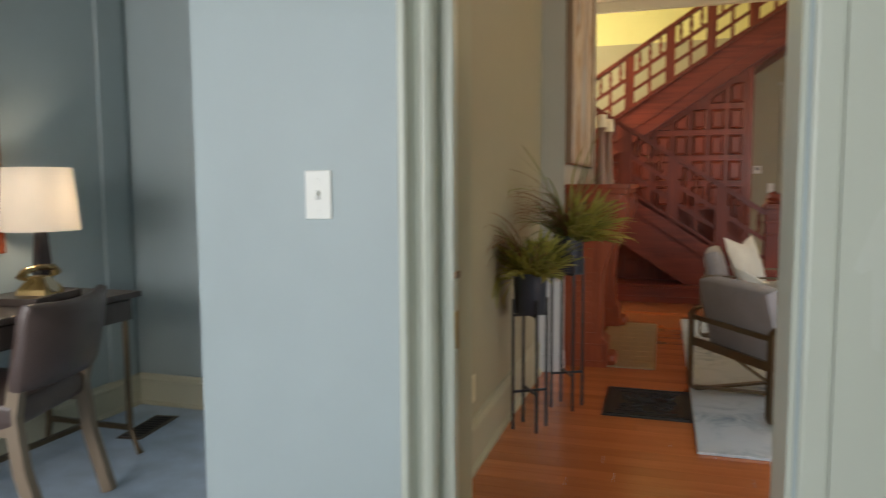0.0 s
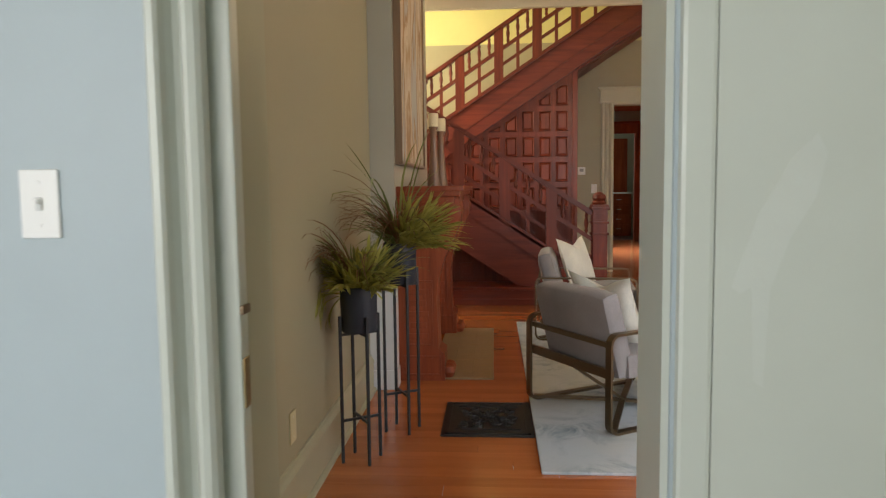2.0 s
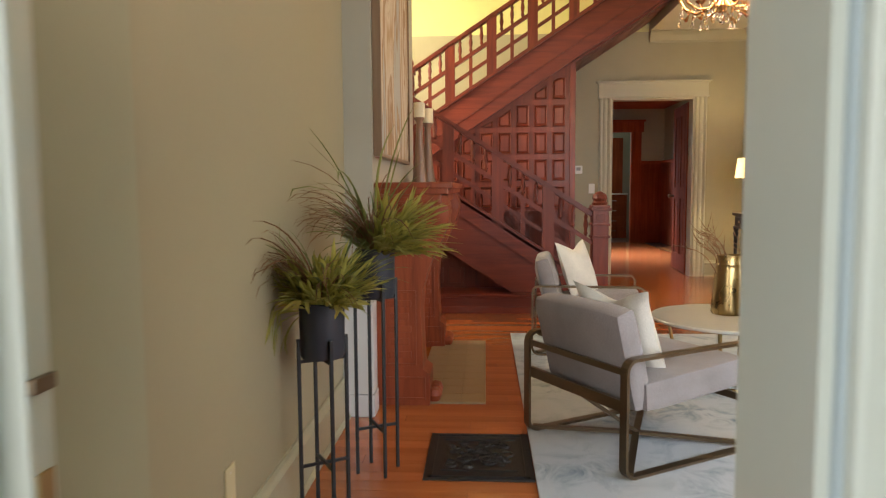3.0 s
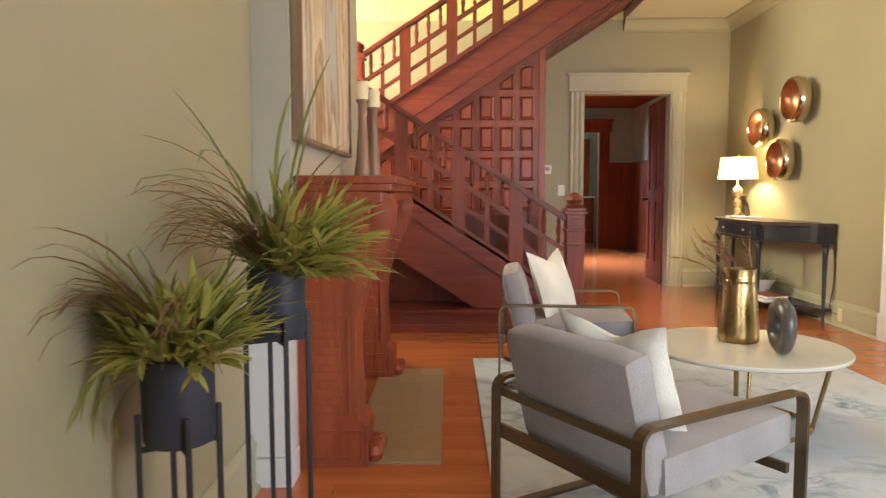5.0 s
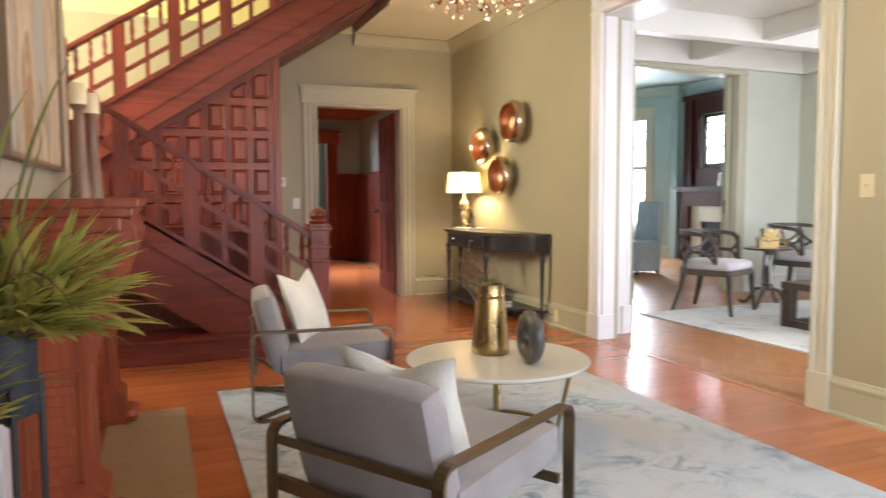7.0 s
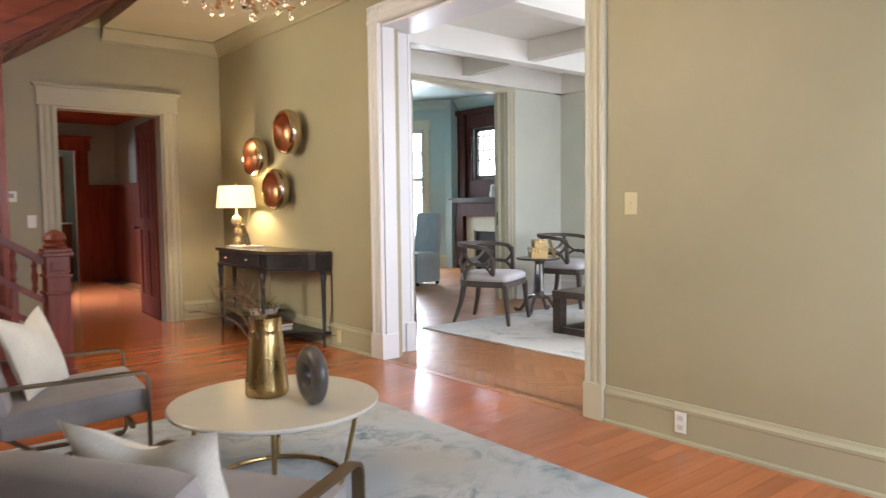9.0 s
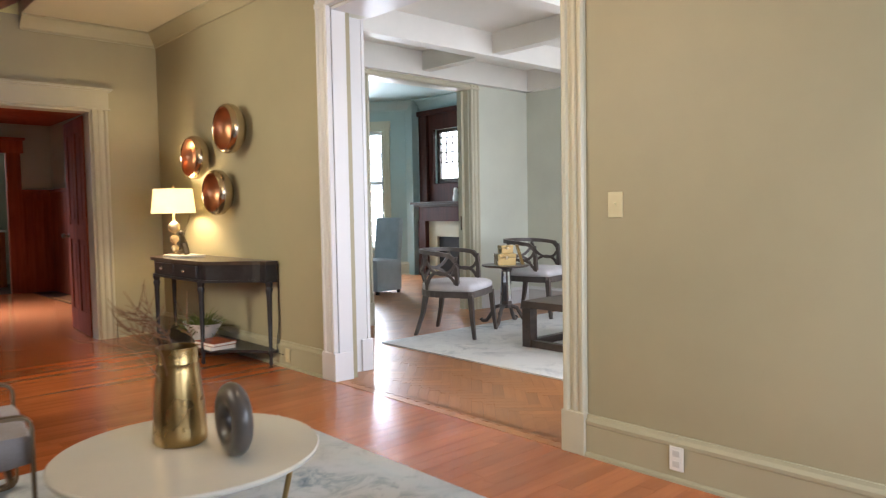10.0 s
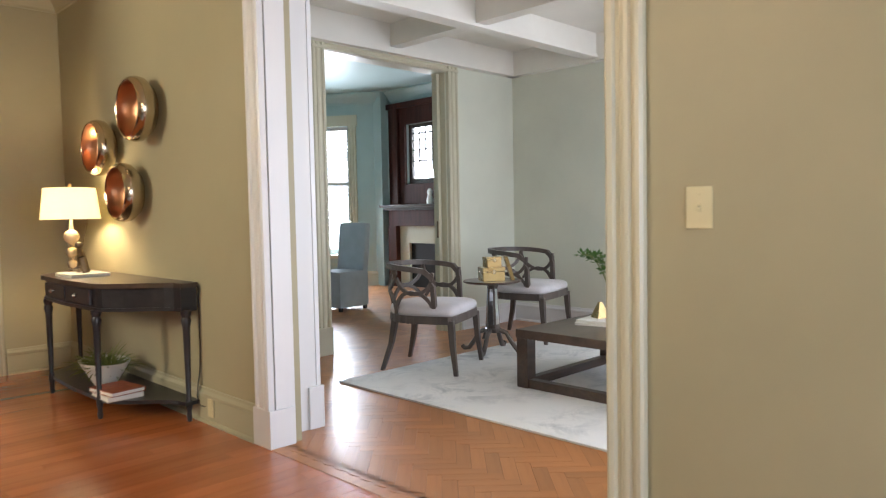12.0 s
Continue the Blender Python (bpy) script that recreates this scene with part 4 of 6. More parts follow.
m, nt, b = base("abstract_canvas", (0.5, 0.42, 0.3), 0.8)
n = node(nt, "ShaderNodeTexNoise", Scale=1.6, Detail=6.0, Roughness=0.55, Distortion=1.4)
nt.links.new(coords(nt, (1, 2.2, 0.55)), n.inputs["Vector"])
c = mixed(nt, ramp(nt, n.outputs[0], 0.34, 0.50), (0.40, 0.27, 0.14), (0.60, 0.52, 0.40))
c = mixed(nt, ramp(nt, n.outputs[0], 0.50, 0.54), c, (0.34, 0.20, 0.09))
nt.links.new(mixed(nt, ramp(nt, n.outputs[0], 0.55, 0.62), c, (0.42, 0.42, 0.39)), b.inputs["Base Color"])
art = thing("painting", "large abstract canvas in tan, cream and grey", "painting")
part("canvas", box(0.25, 0.275, 6.65, 7.95, 1.30, 2.62), m, art)
bm = bmesh.new()
for a, c0, e, f in ((6.63, 6.65, 1.28, 2.64), (7.95, 7.97, 1.28, 2.64)):
    bx(bm, 0.242, 0.285, a, c0, e, f, 0.003)
bx(bm, 0.242, 0.285, 6.65, 7.95, 1.28, 1.30, 0.003)
bx(bm, 0.242, 0.285, 6.65, 7.95, 2.62, 2.64, 0.003)
part("frame", bm, wood("thin_frame", (0.20, 0.12, 0.07), (0.36, 0.24, 0.15), 2), art, "thin brown frame")
# low white panel beside the mantel
bm = box(0.102, 0.250, 6.470, 6.598, 0.112, 0.562, 0.003)
bx(bm, 0.102, 0.256, 6.462, 6.598, 0.0, 0.110, 0.003)
structure("trim_hearth_side", bm, M_WHITE, "low white panel on a base block beside the mantel")
M_CANDLE = paint("ivory_wax", (0.72, 0.63, 0.42), 0.5)
M_STICK = wood("streaked_wood", (0.13, 0.06, 0.035), (0.42, 0.27, 0.17), 2, 0.3, 10)
for x, y, h in ((0.36, 7.86, 0.44), (0.40, 8.05, 0.42)):
    cs = thing("candlestick", "tall tapered streaked wooden candlestick with an ivory candle", "candlestick", x, y, 1.15, group="candlesticks on the mantel")
    part("stem", lathe(bmesh.new(), [(0.0, 0), (0.052, 0.0), (0.05, 0.02), (0.036, 0.12), (0.024, h * 0.7), (0.022, h - 0.03), (0.035, h - 0.01), (0.035, h), (0, h)], 18), M_STICK, cs, "", True)
    part("candle", lathe(bmesh.new(), [(0, h), (0.038, h), (0.039, h + 0.09), (0.034, h + 0.098), (0, h + 0.094)], 18), M_CANDLE, cs, "ivory pillar candle", True)


# ---- plants on tall stands ----
def leafy(name, lo, hi):
    m, nt, b = base(name, hi, 0.5)
    g = nt.nodes.new("ShaderNodeNewGeometry")
    nt.links.new(mixed(nt, g.outputs["Random Per Island"], lo, hi), b.inputs["Base Color"])
    tr = nt.nodes.new("ShaderNodeBsdfTranslucent")
    tr.inputs[0].default_value = (*shade(hi, 1.2), 1)
    mx = nt.nodes.new("ShaderNodeMixShader")
    mx.inputs[0].default_value = 0.35
    nt.links.new(b.outputs[0], mx.inputs[1])
    nt.links.new(tr.outputs[0], mx.inputs[2])
    nt.links.new(mx.outputs[0], nt.nodes["Material Output"].inputs["Surface"])
    return m


M_BLADE = leafy("strap_leaf", (0.165, 0.175, 0.036), (0.50, 0.48, 0.125))
M_FERN = leafy("dark_leaf", (0.07, 0.11, 0.032), (0.25, 0.285, 0.09))
M_PLUME = leafy("brown_grass", (0.11, 0.058, 0.030), (0.31, 0.175, 0.09))


def blades(seed, n, length, lift, bend, width, spread=(0.0, 2 * math.pi), start=0.04, west=None):
    """Arching ribbons: length, lift (degrees above level at the root) and bend (degrees of droop) as ranges; west: a wall that they lie against."""
    rng = random.Random(seed)
    bm = bmesh.new()
    for i in range(n):
        a = rng.uniform(*spread)
        L, e0, bd, w = rng.uniform(*length), radians(rng.uniform(*lift)), radians(rng.uniform(*bend)), width * rng.uniform(0.6, 1.25)
        sway = rng.uniform(-0.6, 0.6)
        p = Vector((math.cos(a), math.sin(a), 0)) * rng.uniform(0, start)
        rows, K = [], 8
        for k in range(K + 1):
            t = k / K
            az, el = a + sway * t * t, e0 - bd * t ** 1.4
            d = Vector((math.cos(az) * math.cos(el), math.sin(az) * math.cos(el), math.sin(el)))
            if k:
                p = p + d * (L / K)
            if west is not None and p.x < west:
                p.x = west + 0.004 * math.sin(i)
            s = Vector((-math.sin(az), math.cos(az), 0.4 * math.sin(i * 1.7))).normalized()
            ww = w * (0.45 + 1.2 * t) * (1 - t) ** 0.6 + 0.0005
            rows.append((bm.verts.new(p - s * ww), bm.verts.new(p - d.cross(s) * 0.25 * ww), bm.verts.new(p + s * ww)))
        for q, r in zip(rows, rows[1:]):
            bm.faces.new((q[0], q[1], r[1], r[0]))
            bm.faces.new((q[1], q[2], r[2], r[1]))
    return bm


def plant_stand(x, y, rz, top, seed, lush):
    st = thing("plant_stand", "tall thin black metal plant stand with four legs", "plant stand", x, y, 0, rz, "plant stands by the wall")
    for k in range(4):
        a = k * math.pi / 2
        c, s = 0.084 * math.cos(a), 0.084 * math.sin(a)
        part("leg", bx(bmesh.new(), c - 0.006, c + 0.006, s - 0.006, s + 0.006, 0, top + 0.07, 0.002), M_BLACK, st)
    for z in (0.18, top - 0.008):
        part("cross_bar", box(-0.084, 0.084, -0.005, 0.005, z - 0.005, z + 0.005), M_BLACK, st)
        part("cross_bar", box(-0.005, 0.005, -0.084, 0.084, z - 0.0045, z + 0.0055), M_BLACK, st)
    pl = thing("potted_plant", "bushy grass-like green plant in a round black pot", "plant", x, y, top, 0, "plants on the stands")
    part("pot", lathe(bmesh.new(), [(0, 0), (0.070, 0), (0.075, 0.01), (0.077, 0.185), (0.073, 0.19), (0.069, 0.182), (0.067, 0.15), (0, 0.148)], 28), M_POT, pl, "matt black round pot", True)
    part("soil", lathe(bmesh.new(), [(0, 0.145), (0.068, 0.145), (0.058, 0.158), (0, 0.162)], 18), M_BED, pl, "dark soil")
    for nm, mm, bmx in lush:
        bmesh.ops.translate(bmx, verts=bmx.verts, vec=(0, 0, 0.155))
        part(nm, bmx, mm, pl)
    return pl


def ribbon(bm, p, az, el, length, bend, width, steps, taper, sway=0.0, west=None):
    """One curved leaf blade with a creased middle; gives back its tip, heading and slope."""
    rows = []
    p = Vector(p)
    for k in range(steps + 1):
        t = k / steps
        a, e = az + sway * t * t, el - bend * t ** 1.3
        d = Vector((math.cos(a) * math.cos(e), math.sin(a) * math.cos(e), math.sin(e)))
        if k:
            p = p + d * (length / steps)
        if west is not None and p.x < west:
            p.x = west + 0.003 * math.sin(az * 9)
        s = Vector((-math.sin(a), math.cos(a), 0.5 * math.sin(az * 7))).normalized()
        w = width * taper(t) + 0.0004
        rows.append((bm.verts.new(p - s * w), bm.verts.new(p - d.cross(s) * 0.3 * w), bm.verts.new(p + s * w)))
    for q, r in zip(rows, rows[1:]):
        bm.faces.new((q[0], q[1], r[1], r[0]))
        bm.faces.new((q[1], q[2], r[2], r[1]))
    return p, a, e


def fronds(seed, n, length, lift, bend, width, spread, start=0.05, west=None):
    """Antler-like fronds: a broadening strap that forks into pointed fingers."""
    rng = random.Random(seed)
    bm = bmesh.new()
    for i in range(n):
        az, el, bd = rng.uniform(*spread), radians(rng.uniform(*lift)), radians(rng.uniform(*bend))
        L, w = rng.uniform(*length), width * rng.uniform(0.7, 1.2)
        r = rng.uniform(0, start)
        root = (r * math.cos(az), r * math.sin(az), rng.uniform(-0.01, 0.03))
        stem = rng.uniform(0.45, 0.62)
        tip, a, e = ribbon(bm, root, az, el, L * stem, bd * stem, w, 5, lambda t: 0.4 + 0.75 * t, rng.uniform(-0.4, 0.4), west)
        m = rng.choice((2, 3, 3, 4))
        for k in range(m):
            off = (k - (m - 1) / 2) * rng.uniform(0.22, 0.42)
            d = Vector((-math.sin(a), math.cos(a), 0)) * off * w * 0.9
            ribbon(bm, tip + d, a + off, e + rng.uniform(-0.15, 0.2), L * (1 - stem) * rng.uniform(0.7, 1.15), bd * (1 - stem) * rng.uniform(0.4, 1.6), w * 0.66, 4, lambda t: (1 - t) ** 0.5 * (0.8 + 0.6 * t), off * 0.5, west)
    return bm


plant_stand(0.245, 5.44, 32, 0.55, 1, [
    ("strap_leaf_tuft", M_BLADE, fronds(11, 130, (0.12, 0.255), (24, 84), (10, 58), 0.0125, (-3.1, 1.6), west=-0.135)),
    ("dark_foliage", M_FERN, blades(12, 95, (0.18, 0.36), (50, 88), (30, 90), 0.0058, west=-0.135)),
    ("hanging_leaf", M_BLADE, fronds(14, 6, (0.22, 0.32), (0, 35), (70, 110), 0.0085, (3.4, 4.1), west=-0.135)),
    ("brown_grass", M_PLUME, blades(13, 70, (0.22, 0.42), (62, 88), (60, 120), 0.0028, (3.0, 5.6), west=-0.135)),
    ("arching_blade", M_PLUME, blades(15, 15, (0.34, 0.52), (66, 86), (70, 125), 0.0058, (3.4, 4.45), west=-0.135))])
plant_stand(0.37, 5.815, 28, 0.70, 2, [
    ("strap_leaf_tuft", M_BLADE, fronds(21, 90, (0.16, 0.34), (18, 74), (12, 60), 0.0130, (-1.4, 0.9), west=-0.26)),
    ("dark_foliage", M_FERN, blades(22, 130, (0.14, 0.33), (45, 88), (25, 85), 0.0070, west=-0.26)),
    ("upright_foliage", M_FERN, blades(23, 11, (0.40, 0.62), (76, 90), (25, 115), 0.0080, west=-0.26)),
    ("brown_grass", M_PLUME, blades(24, 80, (0.28, 0.48), (58, 86), (60, 125), 0.0028, (3.0, 5.2), west=-0.26)),
    ("arching_blade", M_PLUME, blades(25, 10, (0.42, 0.62), (68, 86), (75, 125), 0.0058, (3.2, 4.5), west=-0.26))])


# ---- armchairs ----
def soft_box(x0, x1, y0, y1, z0, z1, r=0.03, puff=0.0):
    bm = box(x0, x1, y0, y1, z0, z1)
    bmesh.ops.subdivide_edges(bm, edges=list(bm.edges), cuts=5, use_grid_fill=True)
    c, h = Vector(((x0 + x1) / 2, (y0 + y1) / 2, (z0 + z1) / 2)), Vector(((x1 - x0) / 2, (y1 - y0) / 2, (z1 - z0) / 2))
    for v in bm.verts:
        q = v.co - c
        e = [q[i] / h[i] for i in range(3)]
        inner = Vector([max(-h[i] + r, min(h[i] - r, q[i])) for i in range(3)])
        d = q - inner
        if d.length > 1e-6:
            q = inner + d.normalized() * min(r, d.length)
        v.co = c + q
        if puff:
            thin = min(range(3), key=lambda i: h[i])
            o = [i for i in range(3) if i != thin]
            v.co[thin] += (1 if e[thin] > 0 else -1) * abs(e[thin]) * puff * (1 - e[o[0]] ** 2) * (1 - e[o[1]] ** 2)
    return bm


def armchair(x, y, rz, label):
    """A low lounge chair with flat metal side frames; it faces local +x."""
    ch = thing("armchair", label, "chair", x, y, 0.012, rz, "lounge chairs on the rug")
    w, arm = 0.315, 0.46
    for s in (-1, 1):
        yy = s * w
        r = 0.045
        loop = []
        for cx, cz, a0 in ((0.36 - r, arm - r, 0), (-0.36 + r, arm - r, 90), (-0.36 + r, 0.006 + r, 180), (0.36 - r, 0.006 + r, 270)):
            for k in range(5):
                a = radians(a0 + k * 22.5)
                loop.append((cx + r * math.cos(a), yy, cz + r * math.sin(a)))
        bm = bmesh.new()
        prof = []
        n = len(loop)
        for i, p in enumerate(loop):
            q = Vector(p) - Vector((0, yy, arm / 2))
            d = (Vector(loop[(i + 1) % n]) - Vector(loop[i - 1])).normalized()
            u = Vector((d.z, 0, -d.x))
            prof.append([bm.verts.new(Vector(p) + Vector((0, a * 0.019, 0)) - u * b * 0.006) for a, b in ((-1, -1), (1, -1), (1, 1), (-1, 1))])
        for i in range(n):
            a, b = prof[i], prof[(i + 1) % n]
            for k in range(4):
                bm.faces.new((a[k], a[(k + 1) % 4], b[(k + 1) % 4], b[k]))
        part("side_frame", bm, M_BRONZE, ch, "flat bronze loop frame")
    part("back_bar", box(-0.355, -0.343, -w, w, 0.40, 0.425), M_BRONZE, ch)
    part("seat_bar", box(-0.352, -0.332, -w, w, 0.255, 0.30, 0.002), M_BRONZE, ch)
    part("front_bar", box(0.28, 0.30, -w, w, 0.21, 0.24, 0.002), M_BRONZE, ch)
    part("brace", tube(bmesh.new(), [(-0.33, -w, 0.02), (0.0, 0, 0.03), (0.34, w, 0.02)], 0, flat=(0.03, 0.014)), M_BRONZE, ch)
    part("brace", tube(bmesh.new(), [(-0.33, w, 0.02), (0.0, 0, 0.031), (0.34, -w, 0.02)], 0, flat=(0.03, 0.014)), M_BRONZE, ch)
    part("strut", tube(bmesh.new(), [(-0.34, 0.02, 0.27), (0.0, 0, 0.035)], 0, flat=(0.026, 0.014)), M_BRONZE, ch)
    sm = soft_box(-0.22, 0.37, -0.285, 0.285, 0.235, 0.365, 0.03, 0.012)
    bmesh.ops.rotate(sm, verts=sm.verts, cent=(0, 0, 0.3), matrix=Matrix.Rotation(radians(-4), 3, "Y"))
    part("seat_cushion", sm, M_GREYFAB, ch, "", True)
    bk = soft_box(-0.06, 0.06, -0.265, 0.298, 0.0, 0.43, 0.045, 0.012)
    bmesh.ops.transform(bk, matrix=pose(-0.195, 0, 0.225, 0, -15, 0), verts=bk.verts)
    back = part("backrest", bk, M_GREYFAB, ch, "", True)
    return ch


def pillow(x, y, z, rz, lean, size, label):
    bm, h, N = bmesh.new(), size / 2, 18
    sides = []
    for s in (-1, 1):
        grid = []
        for i in range(N + 1):
            row = []
            for j in range(N + 1):
                u, v = 2 * i / N - 1, 2 * j / N - 1
                a = u * h * (1.06 - 0.13 * (1 - v * v))
                b = v * h * (1.06 - 0.13 * (1 - u * u)) - (0.045 * math.exp(-(u / 0.45) ** 2) * (v + 1) / 2 if v > 0 else 0.022 * math.exp(-(u / 0.45) ** 2) * (v + 1))
                fat = 0.075 * ((1 - u * u) * (1 - v * v)) ** 0.55 + 0.006 * math.sin(5 * u + 3 * v) * (1 - u * u) * (1 - v * v)
                row.append(bm.verts.new((s * fat, a, b)))
            grid.append(row)
        sides.append(grid)
        for i in range(N):
            for j in range(N):
                q = (grid[i][j], grid[i + 1][j], grid[i + 1][j + 1], grid[i][j + 1])
                bm.faces.new(q if s < 0 else q[::-1])
    bmesh.ops.remove_doubles(bm, verts=list(bm.verts), dist=0.0005)
    p = tagged(part("throw_pillow", bm, M_PILLOW, None, "", True), label, "pillow")
    p.matrix_basis = pose(x, y, z, 0, 0, rz) @ pose(0, 0, 0, 0, lean, 0)
    return p


def at(x, y, rz, a, b):
    r = radians(rz)
    return x + a * math.cos(r) - b * math.sin(r), y + a * math.sin(r) + b * math.cos(r)


C1, C2 = (1.46, 6.18, 31.5), (1.50, 8.02, -6)
armchair(*C1, "grey upholstered lounge chair with bronze loop frame on the rug edge")
armchair(*C2, "grey upholstered lounge chair with bronze frame near the staircase")
px, py = at(*C1, -0.105, -0.01)
pillow(px, py, 0.512, C1[2] + 5, -22, 0.40, "ivory throw pillow leaning in the lounge chair")
px, py = at(*C2, -0.06, 0.05)
pillow(px, py, 0.555, C2[2] - 30, -20, 0.38, "ivory textured throw pillow leaning in the lounge chair")

# ---- coffee table with vase and stone ring ----
TX, TY, TZ = 2.20, 7.17, 0.378
ct = thing("round_coffee_table", "round white-topped coffee table on thin brass legs with a ring base", "coffee table", TX, TY, 0.012)
part("tabletop", lathe(bmesh.new(), [(0, TZ - 0.034), (0.43, TZ - 0.034), (0.442, TZ - 0.028), (0.445, TZ - 0.018), (0.440, TZ - 0.012), (0, TZ - 0.012)], 64), M_TABLETOP, ct, "", True)
part("base_ring", tube(bmesh.new(), [(0.285 * math.cos(t * math.pi / 20), 0.285 * math.sin(t * math.pi / 20), 0.012) for t in range(40)], 0.011, 8, closed=True), M_BRASS, ct, "", True)
for k in range(4):
    a = math.pi / 4 + k * math.pi / 2 + 0.3
    bm = bmesh.new()
    bar(bm, (0.36 * math.cos(a), 0.36 * math.sin(a), TZ - 0.034), (0.285 * math.cos(a), 0.285 * math.sin(a), 0.004), 0.011, 0.009)
    part("leg", bm, M_BRASS, ct, "", True)
va = thing("vase", "hammered brass vase with dry twigs on the coffee table", "vase", 2.21, 7.27, TZ)
part("body", lathe(bmesh.new(), [(0, 0), (0.085, 0), (0.094, 0.012), (0.094, 0.04), (0.074, 0.27), (0.071, 0.285), (0.073, 0.29), (0.071, 0.296), (0.072, 0.345), (0.068, 0.345), (0.066, 0.28), (0.08, 0.05), (0, 0.03)], 36), M_BRASS, va, "", True)
rng = random.Random(5)
for i in range(11):
    a, lean = 1.6 + i * 0.19 + rng.uniform(-0.2, 0.2), rng.uniform(0.08, 0.24)
    bm = bmesh.new()
    p = Vector((0.01 * math.cos(a), 0.01 * math.sin(a), 0.05))
    pts = [p]
    d = Vector((lean * math.cos(a), lean * math.sin(a), 0.9)).normalized()
    for k in range(9):
        d = (d + Vector((rng.uniform(-0.22, 0.22), rng.uniform(-0.22, 0.22), rng.uniform(-0.08, 0.04))) + Vector((math.cos(a), math.sin(a), 0)) * (0.34 if k > 3 else 0)).normalized()
        pts.append(pts[-1] + d * (0.075 if k < 4 else 0.045))
    tube(bm, pts, lambda t: 0.0032 * (1 - t) + 0.0010, 5)
    for k in range(5, 9):
        e = (d + Vector((rng.uniform(-1, 1), rng.uniform(-1, 1), rng.uniform(-0.3, 0.5)))).normalized()
        tube(bm, [pts[k], pts[k] + e * 0.05, pts[k] + e * 0.09 + Vector((0, 0, 0.02))], lambda t: 0.002 * (1 - t) + 0.0008, 4)
    part("twig", bm, M_PLUME, va, "dry brown twig")
ringob = tagged(part("ring_sculpture", bmesh.new(), M_STONE), "dark grey stone ring sculpture on the coffee table", "sculpture")
bm = bmesh.new()
rings = [[bm.verts.new((0.034 * math.sin(b * math.pi / 6), (0.082 + 0.043 * math.cos(b * math.pi / 6)) * math.cos(a * math.pi / 18), 0.125 + (0.082 + 0.043 * math.cos(b * math.pi / 6)) * math.sin(a * math.pi / 18))) for b in range(12)] for a in range(36)]
for a in range(36):
    for b in range(12):
        bm.faces.new((rings[a][b], rings[(a + 1) % 36][b], rings[(a + 1) % 36][(b + 1) % 12], rings[a][(b + 1) % 12]))
finish(bm, True)
bm.to_mesh(ringob.data)
bm.free()
ringob.matrix_basis = pose(2.28, 6.99, TZ, 0, 0, -6)

# ---- console table and what stands on it ----
con = thing("console_table", "black half-round console table with drawers and a lower shelf", "console table", 3.98, 10.65, 0)


def console_outline(k):
    pts = [(0.0, -0.97), (-0.10 * k, -0.97)]
    curve = [(-(0.10 + 0.33 * (0.5 - 0.5 * math.cos(math.pi * i / 8))) * k, -0.955 + 0.47 * i / 8) for i in range(9)]
    pts += curve + [(-0.45 * k, 0.0)] + [(a, -b) for a, b in reversed(curve)] + [(-0.10 * k, 0.97), (0.0, 0.97)]
    return [(a, b * (0.98 if k < 1 else 1)) for a, b in pts]


part("tabletop", prism(bmesh.new(), console_outline(1.0), (0, 0, 0.795), (1, 0, 0), (0, 1, 0), (0, 0, 1), 0.028), wood("console_top", (0.03, 0.02, 0.015), (0.10, 0.065, 0.045), 1, 0.3), con, "worn dark brown top")
part("apron", prism(bmesh.new(), console_outline(0.93), (0, 0, 0.67), (1, 0, 0), (0, 1, 0), (0, 0, 1), 0.125), M_BLACKWOOD, con)
part("apron_moulding", prism(bmesh.new(), console_outline(0.97), (0, 0, 0.655), (1, 0, 0), (0, 1, 0), (0, 0, 1), 0.02), M_BLACKWOOD, con)
part("shelf", prism(bmesh.new(), console_outline(0.92), (0, 0, 0.10), (1, 0, 0), (0, 1, 0), (0, 0, 1), 0.022), M_BLACKWOOD, con)
for y0 in (-0.43, 0.03):
    d = part("drawer", box(-0.425, -0.405, y0, y0 + 0.40, 0.69, 0.78, 0.004), M_BLACKWOOD, con)
    part("knob", lathe(bmesh.new(), [(0, 0), (0.008, 0), (0.007, 0.012), (0.014, 0.02), (0.010, 0.03), (0, 0.032)], 12, pose(-0.425, y0 + 0.2, 0.735, 0, -90, 0)), M_CHROME, d, "nickel knob", True)
for lx, ly in ((-0.40, -0.46), (-0.40, 0.46), (-0.06, -0.93), (-0.06, 0.93)):
    part("leg", lathe(bmesh.new(), [(0, 0), (0.012, 0), (0.016, 0.02), (0.013, 0.06), (0.020, 0.10), (0.020, 0.125), (0.014, 0.14), (0.022, 0.56), (0.030, 0.60), (0.022, 0.62), (0.030, 0.64), (0.030, 0.66), (0, 0.66)], 14, Matrix.Translation((lx, ly, 0))), M_BLACKWOOD, con, "", True)
LX, LY, LZ = 3.73, 11.05, 0.823
tl = thing("table_lamp", "table lamp with stacked gold spheres and a glowing cream shade", "lamp", LX, LY, LZ)
prof = [(0, 0), (0.07, 0), (0.07, 0.012), (0.03, 0.02), (0.014, 0.03)]
for cz, r in ((0.07, 0.034), (0.155, 0.040), (0.262, 0.052)):
    prof += [(r * math.cos(a), cz + r * math.sin(a)) for a in [radians(-68 + 17 * k) for k in range(9)]]
prof += [(0.012, 0.335), (0.012, 0.40), (0, 0.40)]
part("base", lathe(bmesh.new(), prof, 24), metal("champagne_glaze", (0.70, 0.55, 0.36), 0.2, 0.65), tl, "shiny champagne spheres", True)


